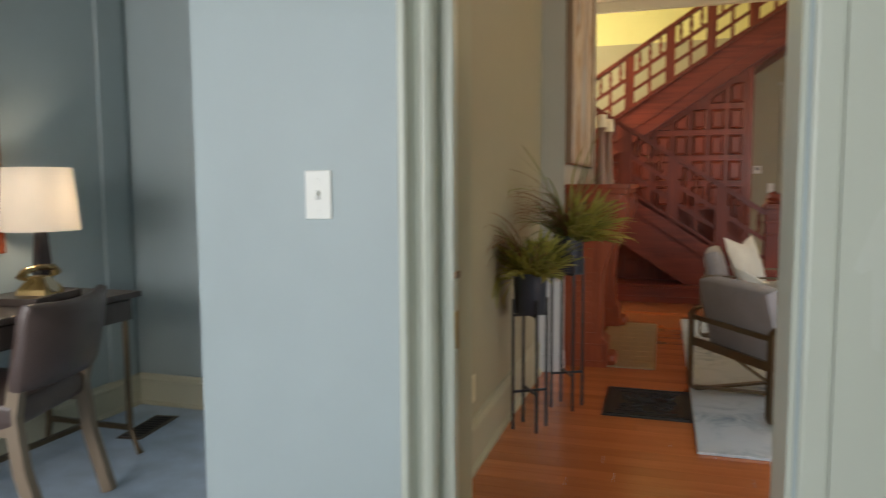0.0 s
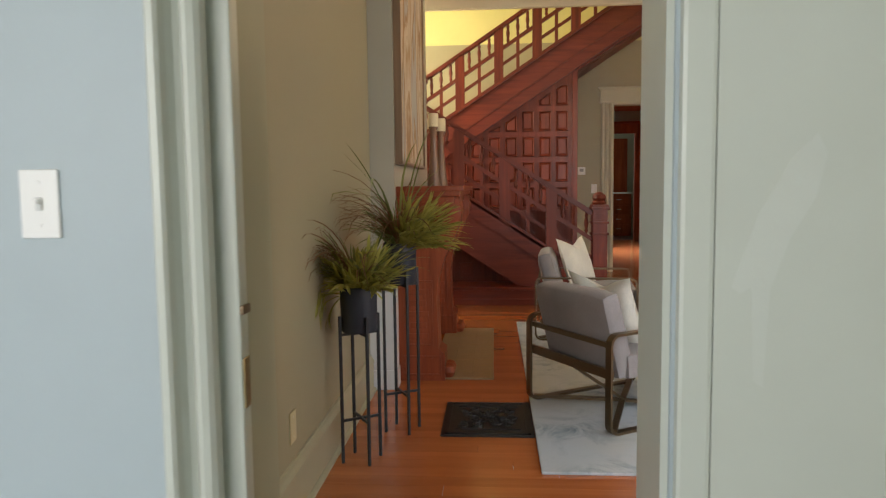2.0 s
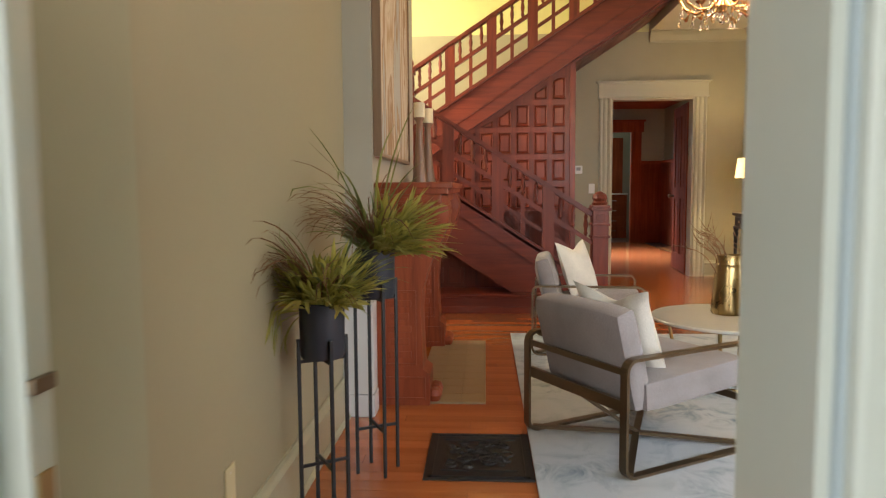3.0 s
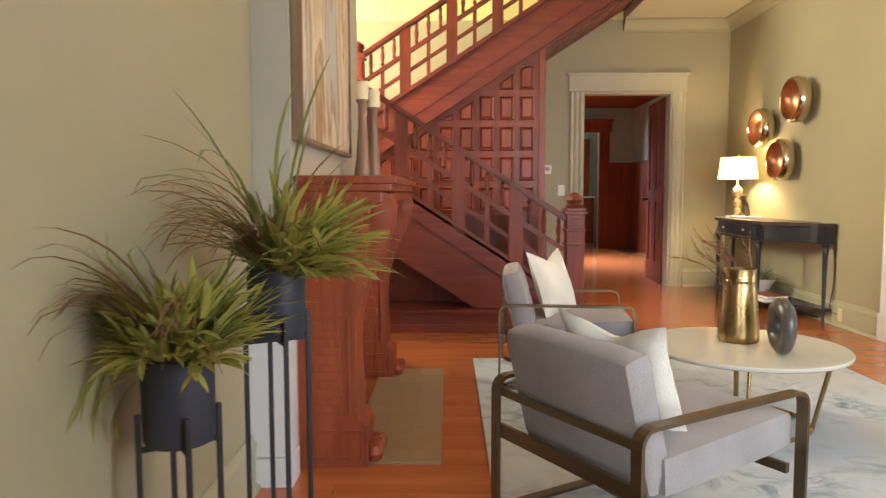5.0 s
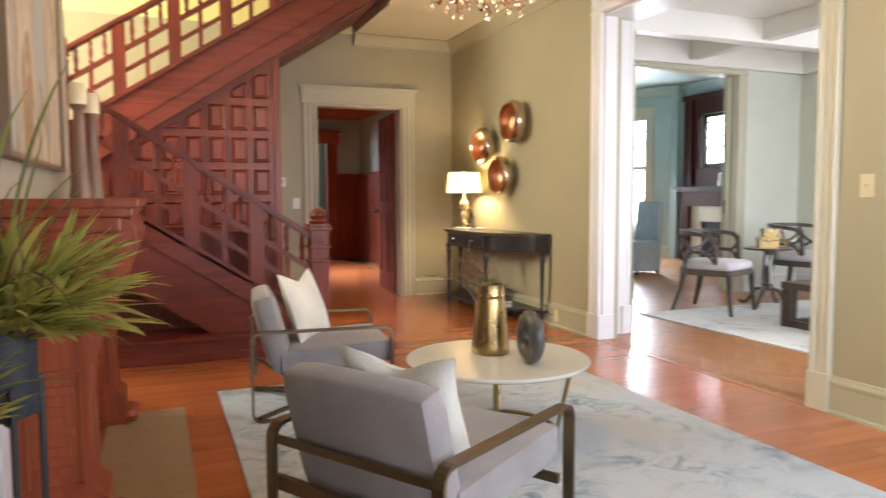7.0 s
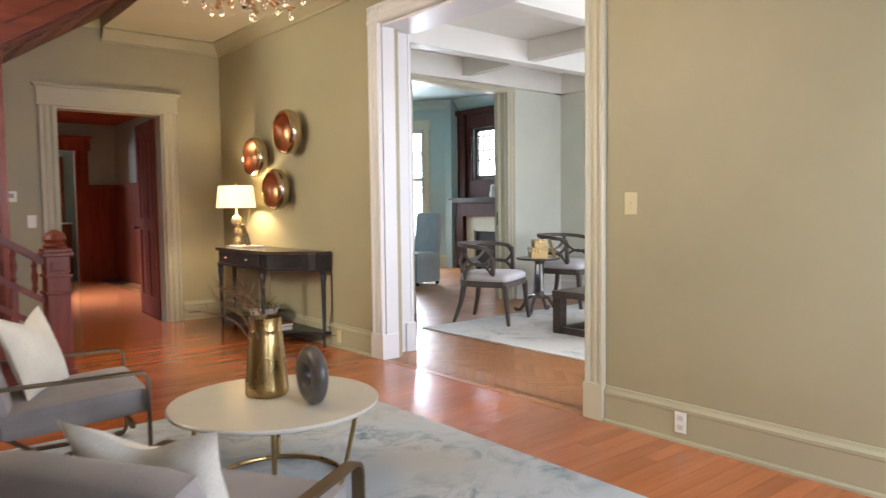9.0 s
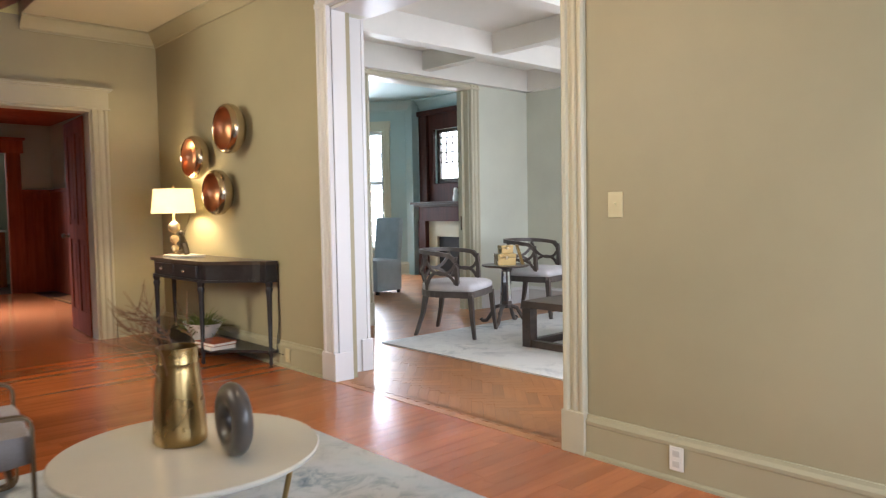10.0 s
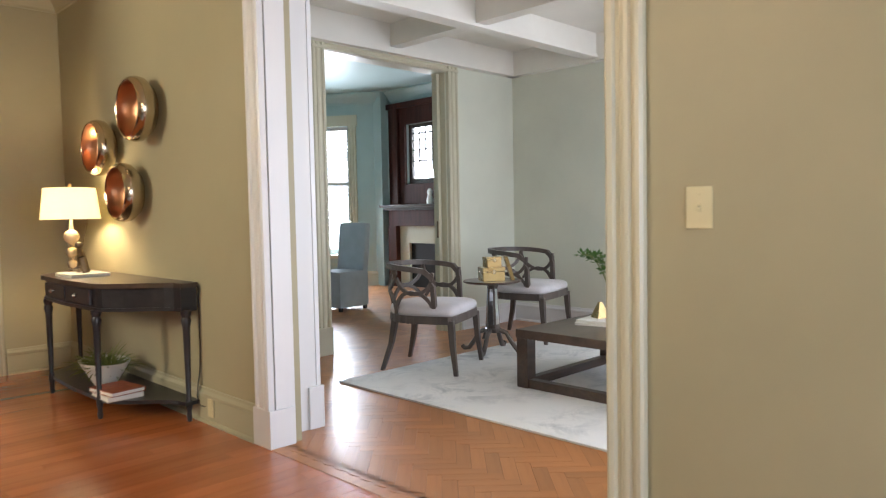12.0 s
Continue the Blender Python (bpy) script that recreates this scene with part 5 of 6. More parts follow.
def lit_shade(name, color, emit):
    """Thin lampshade cloth that lets the bulb's light through."""
    m, nt, b = base(name, color, 0.9)
    b.inputs["Emission Color"].default_value = (*color, 1)
    b.inputs["Emission Strength"].default_value = emit
    tr = nt.nodes.new("ShaderNodeBsdfTranslucent")
    tr.inputs[0].default_value = (*color, 1)
    mx = nt.nodes.new("ShaderNodeMixShader")
    mx.inputs[0].default_value = 0.55
    nt.links.new(b.outputs[0], mx.inputs[1])
    nt.links.new(tr.outputs[0], mx.inputs[2])
    nt.links.new(mx.outputs[0], nt.nodes["Material Output"].inputs["Surface"])
    return m


M_SHADE = lit_shade("lit_cream_shade", (0.93, 0.87, 0.70), 0.08)


def open_shade(r0, r1, z0, z1):
    bm = bmesh.new()
    prof = [(r0, z0), (r1, z1), (r1 - 0.004, z1), (r0 - 0.004, z0)]
    seg = 40
    rings = [[bm.verts.new((r * math.cos(2 * math.pi * i / seg), r * math.sin(2 * math.pi * i / seg), z)) for i in range(seg)] for r, z in prof]
    for q in range(4):
        a, b2 = rings[q], rings[(q + 1) % 4]
        for i in range(seg):
            bm.faces.new((a[i], a[(i + 1) % seg], b2[(i + 1) % seg], b2[i]))
    return bm


part("shade", open_shade(0.19, 0.165, 0.385, 0.60), M_SHADE, tl, "glowing cream drum shade", True)
part("finial", lathe(bmesh.new(), [(0, 0.40), (0.004, 0.40), (0.004, 0.60), (0.012, 0.61), (0.014, 0.62), (0.008, 0.632), (0, 0.634)], 12), M_BRASS, tl, "", True)
bulb("table_lamp_bulb", (LX, LY, LZ + 0.49), 38, (1.0, 0.78, 0.45), 0.05)
bk = thing("book", "flat pale book on the console table", "book", 3.72, 10.83, LZ)
part("cover", box(-0.12, 0.12, -0.17, 0.17, 0, 0.022, 0.003), M_PILLOW, bk)
st = bmesh.new()
bar(st, (0.02, -0.05, 0.0), (0.0, -0.03, 0.10), 0.026, 0.03, 8)
bar(st, (0.0, -0.02, 0.06), (0.02, 0.06, 0.10), 0.02, 0.016, 8)
bar(st, (0.02, 0.06, 0.10), (0.01, 0.08, 0.0), 0.016, 0.012, 8)
bar(st, (0.0, -0.03, 0.03), (-0.02, 0.05, 0.02), 0.02, 0.014, 8)
bar(st, (0.0, -0.03, 0.10), (0.0, 0.0, 0.16), 0.03, 0.02, 8)
bar(st, (0.0, 0.0, 0.15), (0.02, 0.05, 0.10), 0.012, 0.01, 8)
bmesh.ops.create_uvsphere(st, u_segments=10, v_segments=8, radius=0.024, matrix=Matrix.Translation((0.0, 0.02, 0.185)))
bar(st, (0.01, 0.05, 0.08), (-0.02, -0.24, 0.36), 0.003, 0.002, 6)
sc = tagged(part("figurine", st, M_BRONZE, None, "", True), "dark seated figurine holding a long rod", "figurine")
sc.matrix_basis = pose(3.72, 10.86, LZ + 0.022)
bo = thing("planter_bowl", "white boat-shaped bowl with green foliage on the lower shelf", "planter", 3.74, 10.55, 0.122)
part("bowl", lathe(bmesh.new(), [(0, 0), (0.07, 0), (0.15, 0.12), (0.175, 0.16), (0.168, 0.16), (0.14, 0.12), (0.06, 0.02), (0, 0.02)], 28, Matrix.Diagonal((0.85, 1.25, 1, 1))), M_PLATE, bo, "", True)
fo = blades(31, 300, (0.08, 0.2), (10, 85), (20, 80), 0.006, start=0.1)
bmesh.ops.translate(fo, verts=fo.verts, vec=(0, 0, 0.10))
part("foliage", fo, M_FERN, bo)
for i, (z0, z1, mm, sh) in enumerate(((0, 0.03, M_PILLOW, 0.0), (0.03, 0.056, M_MANTEL, 0.01))):
    b2 = thing("book", "book lying in a stack on the console shelf", "book", 3.68, 10.18, 0.122 + z0, 8 * i, "books on the console shelf")
    part("pages", box(-0.10, 0.10, -0.135, 0.135, 0.003, z1 - z0 - 0.003), M_PLATE, b2)
    bmb = bx(bx(box(-0.105, 0.105, -0.14, 0.14, 0, 0.003), -0.105, 0.105, -0.14, 0.14, z1 - z0 - 0.003, z1 - z0), 0.102, 0.106, -0.14, 0.14, 0.0, z1 - z0)
    part("cover", bmb, mm, b2)


tagged(part("lamp_cord", tube(bmesh.new(), [(3.992, 9.70, 0.80), (3.993, 9.703, 0.60), (3.991, 9.698, 0.42), (3.985, 9.70, 0.30), (3.972, 9.702, 0.22), (3.962, 9.70, 0.15), (3.958, 9.66, 0.10), (3.962, 9.60, 0.10)], 0.0035, 6), M_BLACK, None, "", True), "thin dark lamp cord hanging behind the console", "cord")


# ---- wall bowls, plates, chandelier ----
def wall_bowl(y, z, r):
    wb = thing("wall_bowl", "round metal wall bowl with a copper inside hung on the wall", "wall decoration", 4.0, y, z, 0, "three wall bowls")
    out = [(0.0, 0.0), (r * 0.35, 0.005), (r * 0.75, 0.03), (r * 0.97, 0.08), (r, 0.12), (r * 0.95, 0.155), (r * 0.87, 0.17), (r * 0.84, 0.165)]
    part("rim", lathe(bmesh.new(), out, 40, pose(0, 0, 0, 0, -90, 0), False), M_SILVER, wb, "polished champagne rim", True)
    bm = bmesh.new()
    inn = [(r * 0.845, 0.166), (r * 0.86, 0.14), (r * 0.80, 0.09), (r * 0.6, 0.05), (r * 0.3, 0.03), (0.0, 0.026)]
    rings = [[bm.verts.new((-h, q * math.cos(2 * math.pi * i / 40), q * math.sin(2 * math.pi * i / 40))) for i in range(40)] for q, h in inn[:-1]]
    for a, b2 in zip(rings, rings[1:]):
        for i in range(40):
            bm.faces.new((a[i], a[(i + 1) % 40], b2[(i + 1) % 40], b2[i]))
    bm.faces.new(rings[-1])
    part("lining", bm, M_COPPER, wb, "glossy copper lining", True)


wall_bowl(10.25, 1.89, 0.205)
wall_bowl(10.93, 1.70, 0.195)
wall_bowl(10.50, 1.375, 0.195)


def plate(name, m, w, h, mat_, label, parts):
    ob = tagged(new(name), label, "switch" if "switch" in name else name.replace("_", " "))
    ob.matrix_basis = m
    part("plate", box(-w / 2, w / 2, -0.006, 0, -h / 2, h / 2, 0.003), mat_, ob)
    for nm, x0, x1, z0, z1, d, mm in parts:
        part(nm, box(x0, x1, -0.006 - d, -0.004, z0, z1, 0.001), mm, ob)
    return ob


SCREWS = [("screw", -0.003, 0.003, 0.032, 0.038, 0.001, M_PLATE), ("screw", -0.003, 0.003, -0.038, -0.032, 0.001, M_PLATE)]
plate("light_switch", pose(0.072, 3.68, 1.122), 0.066, 0.112, M_PLATE, "white light switch on the blue-grey wall", SCREWS + [("toggle", -0.005, 0.005, -0.011, 0.011, 0.003, M_TOGGLE), ("lever", -0.004, 0.004, 0.0, 0.008, 0.012, M_PLATE)])
plate("light_switch", pose(4.0, 6.629, 1.203, 0, 0, -90), 0.078, 0.118, M_IVORY, "ivory light switch on the khaki wall", [(n, a, b_, c_, d_, e_, M_IVORY) for n, a, b_, c_, d_, e_, _ in SCREWS] + [("toggle", -0.006, 0.006, -0.012, 0.012, 0.004, M_IVORY), ("lever", -0.004, 0.004, 0.0, 0.008, 0.014, M_IVORY)])
plate("power_outlet", pose(3.972, 6.31, 0.105, 0, 0, -90), 0.065, 0.105, M_PLATE, "white power outlet on the baseboard", [("socket", -0.016, 0.016, 0.010, 0.036, 0.003, M_TOGGLE), ("socket", -0.016, 0.016, -0.036, -0.010, 0.003, M_TOGGLE)])
plate("power_outlet", pose(3.972, 9.55, 0.10, 0, 0, -90), 0.065, 0.105, M_IVORY, "ivory power outlet under the console", [("socket", -0.016, 0.016, 0.010, 0.036, 0.003, M_IVORY), ("socket", -0.016, 0.016, -0.036, -0.010, 0.003, M_IVORY)])
plate("thermostat", pose(1.96, 12.03, 1.335), 0.10, 0.10, M_PLATE, "white thermostat beside the stair panelling", [("display", -0.025, 0.025, -0.01, 0.03, 0.008, M_GREYDOT)])
plate("light_switch", pose(2.125, 12.03, 1.10), 0.075, 0.12, M_PLATE, "white light switch beside the doorway", SCREWS + [("lever", -0.004, 0.004, 0.0, 0.01, 0.012, M_PLATE)])
plate("wall_outlet", pose(0.103, 4.92, 0.32, 0, 0, 90), 0.07, 0.11, M_IVORY, "tan painted outlet cover low on the wall", SCREWS)
lat = thing("door_latch", "old brass latch plate and bolt on the door jamb", "latch")
part("plate", box(0.387, 0.391, 3.708, 3.732, 0.775, 0.86, 0.001), M_BRASS, lat)
part("bolt", box(0.384, 0.394, 3.704, 3.738, 0.935, 0.95, 0.002), M_BRONZE, lat)

chd = thing("chandelier", "gilded chandelier with curling arms and crystal drops", "chandelier", 2.08, 7.10, 1.99)
M_GOLD = metal("gilt_metal", (0.62, 0.36, 0.16), 0.25)
M_CRYSTAL = clear_glass("crystal", (1.0, 0.93, 0.82), 0.02)
M_FLAME = glow("lit_bulb", (1.0, 0.78, 0.45), 14.0)
part("stem", lathe(bmesh.new(), [(0, 0.06), (0.02, 0.065), (0.035, 0.10), (0.015, 0.14), (0.012, 0.25), (0.03, 0.30), (0.012, 0.35), (0.006, 0.40), (0.006, 0.96), (0.05, 0.98), (0.06, 1.01), (0, 1.01)], 16), M_GOLD, chd, "", True)
part("bottom_drop", lathe(bmesh.new(), [(0, 0), (0.012, 0.008), (0.02, 0.028), (0.012, 0.05), (0.003, 0.062), (0, 0.064)], 12), M_CRYSTAL, chd, "crystal drop", True)
rng = random.Random(9)
for k in range(8):
    a = k * math.pi / 4 + 0.2
    d = Vector((math.cos(a), math.sin(a), 0))
    pts = [d * r + Vector((0, 0, z)) for r, z in ((0.02, 0.14), (0.07, 0.085), (0.14, 0.075), (0.20, 0.11), (0.235, 0.17))]
    arm = part("arm", tube(bmesh.new(), pts, 0.007, 7), M_GOLD, chd, "", True)
    part("cup", lathe(bmesh.new(), [(0, 0.165), (0.012, 0.166), (0.032, 0.185), (0.026, 0.19), (0.01, 0.19), (0.01, 0.225), (0, 0.225)], 12, Matrix.Translation(d * 0.235)), M_GOLD, arm, "", True)
    part("bulb", lathe(bmesh.new(), [(0, 0.225), (0.010, 0.23), (0.014, 0.245), (0.008, 0.27), (0, 0.285)], 10, Matrix.Translation(d * 0.235)), M_FLAME, arm, "lit candle bulb", True)
    for q in range(3):
        r, z = 0.09 + q * 0.07, 0.03 + 0.03 * rng.random()
        part("drop", lathe(bmesh.new(), [(0, z - 0.03), (0.008, z - 0.022), (0.010, z - 0.008), (0.003, z + 0.005), (0.001, 0.10), (0, 0.10)], 7, Matrix.Translation(d * r)), M_CRYSTAL, arm, "crystal drop")
    for q in range(2):
        lf = tube(bmesh.new(), [d * (0.10 + 0.08 * q) + Vector((0, 0, 0.08)), d * (0.13 + 0.08 * q) + Vector((0.02, 0.01, 0.055)), d * (0.16 + 0.08 * q) + Vector((0.03, 0.02, 0.07))], lambda t: 0.012 * math.sin(math.pi * min(0.95, t + 0.1)), 6)
        part("leaf", lf, M_GOLD, arm, "gilded leaf")
bulb("chandelier_bulbs", (2.08, 7.10, 2.32), 38, (1.0, 0.73, 0.43), 0.22)

# ---- study: desk, chair, lamp, telephone ----
dk = thing("writing_desk", "dark wooden writing desk with drawers and metal legs", "desk", -1.57, 4.0, 0)
part("desktop", box(-0.26, 0.26, -0.72, 0.70, 0.675, 0.70, 0.005), M_CHAIRWOOD, dk)
part("apron", box(-0.24, 0.23, -0.69, 0.67, 0.58, 0.675), M_CHAIRWOOD, dk)
for y0 in (-0.66, 0.02):
    dr = part("drawer", box(0.23, 0.245, y0, y0 + 0.62, 0.59, 0.668, 0.003), M_CHAIRWOOD, dk)
    part("handle", tube(bmesh.new(), [(0.245, y0 + 0.24, 0.63), (0.262, y0 + 0.26, 0.625), (0.262, y0 + 0.36, 0.625), (0.245, y0 + 0.38, 0.63)], 0.005, 6), M_BLACK, dr, "dark metal handle")
for sx, sy in ((0.22, 0.64), (0.22, -0.66), (-0.22, 0.64), (-0.22, -0.66)):
    part("leg", tube(bmesh.new(), [(sx, sy, 0.58), (sx, sy, 0.30), (sx, sy, 0.10), (sx + (0.05 if sx > 0 else -0.02), sy, 0.0)], 0.013, 8), M_BRONZE, dk, "", True)
part("stretcher", box(-0.22, 0.22, 0.63, 0.65, 0.10, 0.12), M_BRONZE, dk)
part("stretcher", box(-0.01, 0.01, -0.66, 0.64, 0.10, 0.12), M_BRONZE, dk)
M_LEATHER = paint("brown_leather", (0.105, 0.068, 0.058), 0.28, 0.2, 0.3)
M_ASH = wood("weathered_oak", (0.20, 0.14, 0.09), (0.40, 0.30, 0.21), 2, 0.5, 18)
dc = thing("dining_style_chair", "brown leather side chair with weathered oak legs at the desk", "chair", -1.386, 4.022, 0, 196)
part("seat", soft_box(-0.23, 0.24, -0.235, 0.235, 0.375, 0.475, 0.03, 0.018), M_LEATHER, dc, "", True)
bk2 = soft_box(-0.03, 0.03, -0.245, 0.245, 0.0, 0.275, 0.026, 0.01)
bmesh.ops.transform(bk2, matrix=pose(-0.235, 0, 0.50, 0, -12, 0), verts=bk2.verts)
for v in bk2.verts:
    v.co.x -= 0.05 * (1 - (v.co.y / 0.245) ** 2)
    v.co.z += 0.02 * (v.co.y / 0.245) ** 2 if v.co.z > 0.7 else 0
part("backrest", bk2, M_LEATHER, dc, "", True)
for s in (-1, 1):
    part("leg", tube(bmesh.new(), [(-0.30, s * 0.205, 0.0), (-0.235, s * 0.205, 0.24), (-0.215, s * 0.205, 0.42), (-0.25, s * 0.205, 0.60)], 0, flat=(0.042, 0.04)), M_ASH, dc)
    part("leg", tube(bmesh.new(), [(0.22, s * 0.205, 0.0), (0.205, s * 0.205, 0.41)], 0, flat=(0.04, 0.04)), M_ASH, dc)
    part("seat_rail", box(-0.22, 0.21, s * 0.205 - 0.012, s * 0.205 + 0.012, 0.355, 0.41), M_ASH, dc)
lp = thing("desk_lamp", "desk lamp with a dark tapered base and glowing white shade", "lamp", -1.60, 4.47, 0.70)
part("base", lathe(bmesh.new(), [(0, 0), (0.065, 0), (0.062, 0.012), (0.045, 0.02), (0.026, 0.26), (0.010, 0.28), (0.010, 0.36), (0, 0.36)], 4, pose(0, 0, 0, 0, 0, 30)), M_BLACKWOOD, lp)
M_SHADE2 = lit_shade("lit_white_shade", (0.94, 0.88, 0.80), 0.06)
part("shade", open_shade(0.15, 0.128, 0.27, 0.525), M_SHADE2, lp, "glowing white drum shade", True)
bulb("desk_lamp_bulb", (-1.60, 4.47, 1.10), 4.6, (1.0, 0.88, 0.70), 0.03)
ph = thing("telephone", "gold rotary telephone on a dark stand on the desk", "telephone", -1.50, 4.36, 0.70, 12)
part("stand", box(-0.08, 0.08, -0.14, 0.14, 0, 0.03, 0.004), M_DARKWOOD, ph)
part("body", lathe(bmesh.new(), [(0, 0.03), (0.085, 0.03), (0.08, 0.05), (0.045, 0.09), (0.04, 0.10), (0, 0.10)], 4, pose(0, 0, 0, 0, 0, 45)), M_BRASS, ph)
part("dial", lathe(bmesh.new(), [(0, 0), (0.035, 0), (0.035, 0.006), (0, 0.008)], 18, pose(0.045, 0, 0.066, 0, 60, 0)), M_SILVER, ph)
part("handset", tube(bmesh.new(), [(0, -0.10, 0.10), (0, -0.085, 0.125), (0, 0, 0.135), (0, 0.085, 0.125), (0, 0.10, 0.10)], lambda t: 0.022 - 0.024 * t * (1 - t) * 1.8, 10), M_BRASS, ph, "", True)
tagged(part("paper_sheet", box(-1.50, -1.34, 3.75, 4.02, 0.70, 0.703), M_PLATE), "white paper on the desk", "paper")
vt = thing("floor_vent", "dark metal floor vent in the carpet", "vent", -1.50, 4.93, -0.002, 8)
part("frame", box(-0.06, 0.06, -0.16, 0.16, 0, 0.008, 0.002), M_DARKWOOD, vt)
for i in range(9):
    part("slat", box(-0.045, 0.045, -0.14 + i * 0.032, -0.125 + i * 0.032, 0.006, 0.012), M_BLACK, vt)
pf = thing("picture_frame", "dark wood framed picture behind the lamp", "picture")
part("frame", box(-1.829, -1.80, 3.62, 4.48, 0.87, 1.60, 0.004), M_DOORWOOD, pf)
part("print", box(-1.80, -1.797, 3.68, 4.42, 0.93, 1.54), M_CANDLE, pf)


# ---- living room ----
tagged(part("living_rug", box(5.08, 7.75, 6.9, 9.82, 0.0, 0.014, 0.004), M_RUG2), "pale ivory-grey rug with faded marbling", "rug")


def tub_chair(x, y, rz):
    """An open-backed barrel chair with looped fretwork; it faces local +x."""
    ch = thing("barrel_chair", "grey-brown wooden barrel chair with looped open back and pale seat", "chair", x, y, 0.014, rz, "barrel chairs")
    plan = [(0.285 * math.cos(radians(a)), 0.285 * math.sin(radians(a))) for a in range(90, 271, 12)]
    plan += [(0.12, -0.285), (0.235, -0.28), (0.262, -0.262), (0.272, -0.22), (0.28, 0.0), (0.272, 0.22), (0.262, 0.262), (0.235, 0.28), (0.12, 0.285)]
    bm, last = bmesh.new(), None
    for k, z in ((0.955, 0.398), (0.985, 0.412), (0.985, 0.435), (0.94, 0.456), (0.80, 0.472), (0.5, 0.482), (0.02, 0.485)):
        ring = [bm.verts.new((a * k, b * k, z)) for a, b in plan]
        if last:
            for q in range(len(plan)):
                bm.faces.new((last[q], last[(q + 1) % len(plan)], ring[(q + 1) % len(plan)], ring[q]))
        else:
            bm.faces.new(ring[::-1])
        last = ring
    bm.faces.new(last)
    part("seat", bm, M_SEATFAB, ch, "pale upholstered seat", True)
    part("seat_frame", prism(bmesh.new(), plan, (0, 0, 0.345), (1, 0, 0), (0, 1, 0), (0, 0, 1), 0.055), M_CHAIRWOOD, ch)
    for px0, py0, qx, qy in ((0.25, 0.255, 0.285, 0.27), (0.25, -0.255, 0.285, -0.27), (-0.19, 0.175, -0.27, 0.235), (-0.19, -0.175, -0.27, -0.235)):
        bm = bmesh.new()
        for (ax, ay, az, aw), (bx_, by_, bz, bw) in (((px0, py0, 0.37, 0.042), ((px0 * 2 + qx) / 3, (py0 * 2 + qy) / 3, 0.19, 0.034)), (((px0 * 2 + qx) / 3, (py0 * 2 + qy) / 3, 0.19, 0.034), (qx, qy, 0.0, 0.026))):
            lo = [bm.verts.new((ax + u * aw / 2, ay + v * aw / 2, az)) for u, v in ((-1, -1), (1, -1), (1, 1), (-1, 1))]
            hi = [bm.verts.new((bx_ + u * bw / 2, by_ + v * bw / 2, bz)) for u, v in ((-1, -1), (1, -1), (1, 1), (-1, 1))]
            bm.faces.new(lo[::-1])
            bm.faces.new(hi)
            for q in range(4):
                bm.faces.new((lo[q], lo[(q + 1) % 4], hi[(q + 1) % 4], hi[q]))
        part("leg", bm, M_CHAIRWOOD, ch)

    def rim(a, z, out=0.0):
        r = 0.285 + out + 0.02 * (z - 0.4)
        return Vector((r * math.cos(radians(a)), r * math.sin(radians(a)), z))

    def top(a):
        return 0.735 - 0.04 * (abs(a - 180) / 115) ** 3

    pts = [rim(62, 0.42), rim(64, 0.60), rim(66, 0.66)] + [rim(a, top(a)) for a in range(76, 285, 8)] + [rim(294, 0.66), rim(296, 0.60), rim(298, 0.42)]
    part("top_rail", tube(bmesh.new(), pts, 0, flat=(0.030, 0.036)), M_CHAIRWOOD, ch)
    for k in range(4):
        a0 = 64 + k * 58
        a1 = a0 + 58
        for flip in (0, 1):
            arc = []
            for i in range(13):
                t = 0.5 - 0.5 * math.cos(math.pi * i / 12)
                a = a0 + (a1 - a0) * t
                h = math.sqrt(max(0.0, 1 - (2 * t - 1) ** 2))
                arc.append(rim(a, 0.405 + 0.157 * h if flip else top(a) - (top(180) - 0.566) * h))
            part("fretwork", tube(bmesh.new(), arc, 0, flat=(0.018, 0.024)), M_CHAIRWOOD, ch)
    return ch


tub_chair(5.87, 9.68, -66).scale = (1.1, 1.1, 1.08)
tub_chair(7.34, 9.90, -76).scale = (1.16, 1.16, 1.12)
pt = thing("pedestal_table", "round pedestal table with mirrored column and scrolled feet", "side table", 6.58, 9.66, 0.014)
part("tabletop", lathe(bmesh.new(), [(0, 0.59), (0.225, 0.59), (0.245, 0.60), (0.245, 0.612), (0, 0.612)], 36), M_DARKWOOD, pt, "", True)
part("column", lathe(bmesh.new(), [(0, 0.17), (0.075, 0.17), (0.075, 0.20), (0.062, 0.21), (0.042, 0.56), (0.07, 0.58), (0.07, 0.592), (0, 0.592)], 6), M_CHAIRWOOD, pt)
M_MIRROR = metal("mirror_glass", (0.75, 0.8, 0.85), 0.05)
for k in range(6):
    a = radians(30 + 60 * k)
    c, s = math.cos(a), math.sin(a)
    t = Vector((-s, c, 0))
    o = Vector((c, s, 0))
    bm = bmesh.new()
    bm.faces.new([bm.verts.new(o * (0.0535 + 0.003) + t * -0.022 + Vector((0, 0, 0.24))), bm.verts.new(o * (0.0535 + 0.003) + t * 0.022 + Vector((0, 0, 0.24))), bm.verts.new(o * (0.0375 + 0.003) + t * 0.013 + Vector((0, 0, 0.54))), bm.verts.new(o * (0.0375 + 0.003) + t * -0.013 + Vector((0, 0, 0.54)))])
    part("mirror_panel", bm, M_MIRROR, pt, "narrow mirror panel")
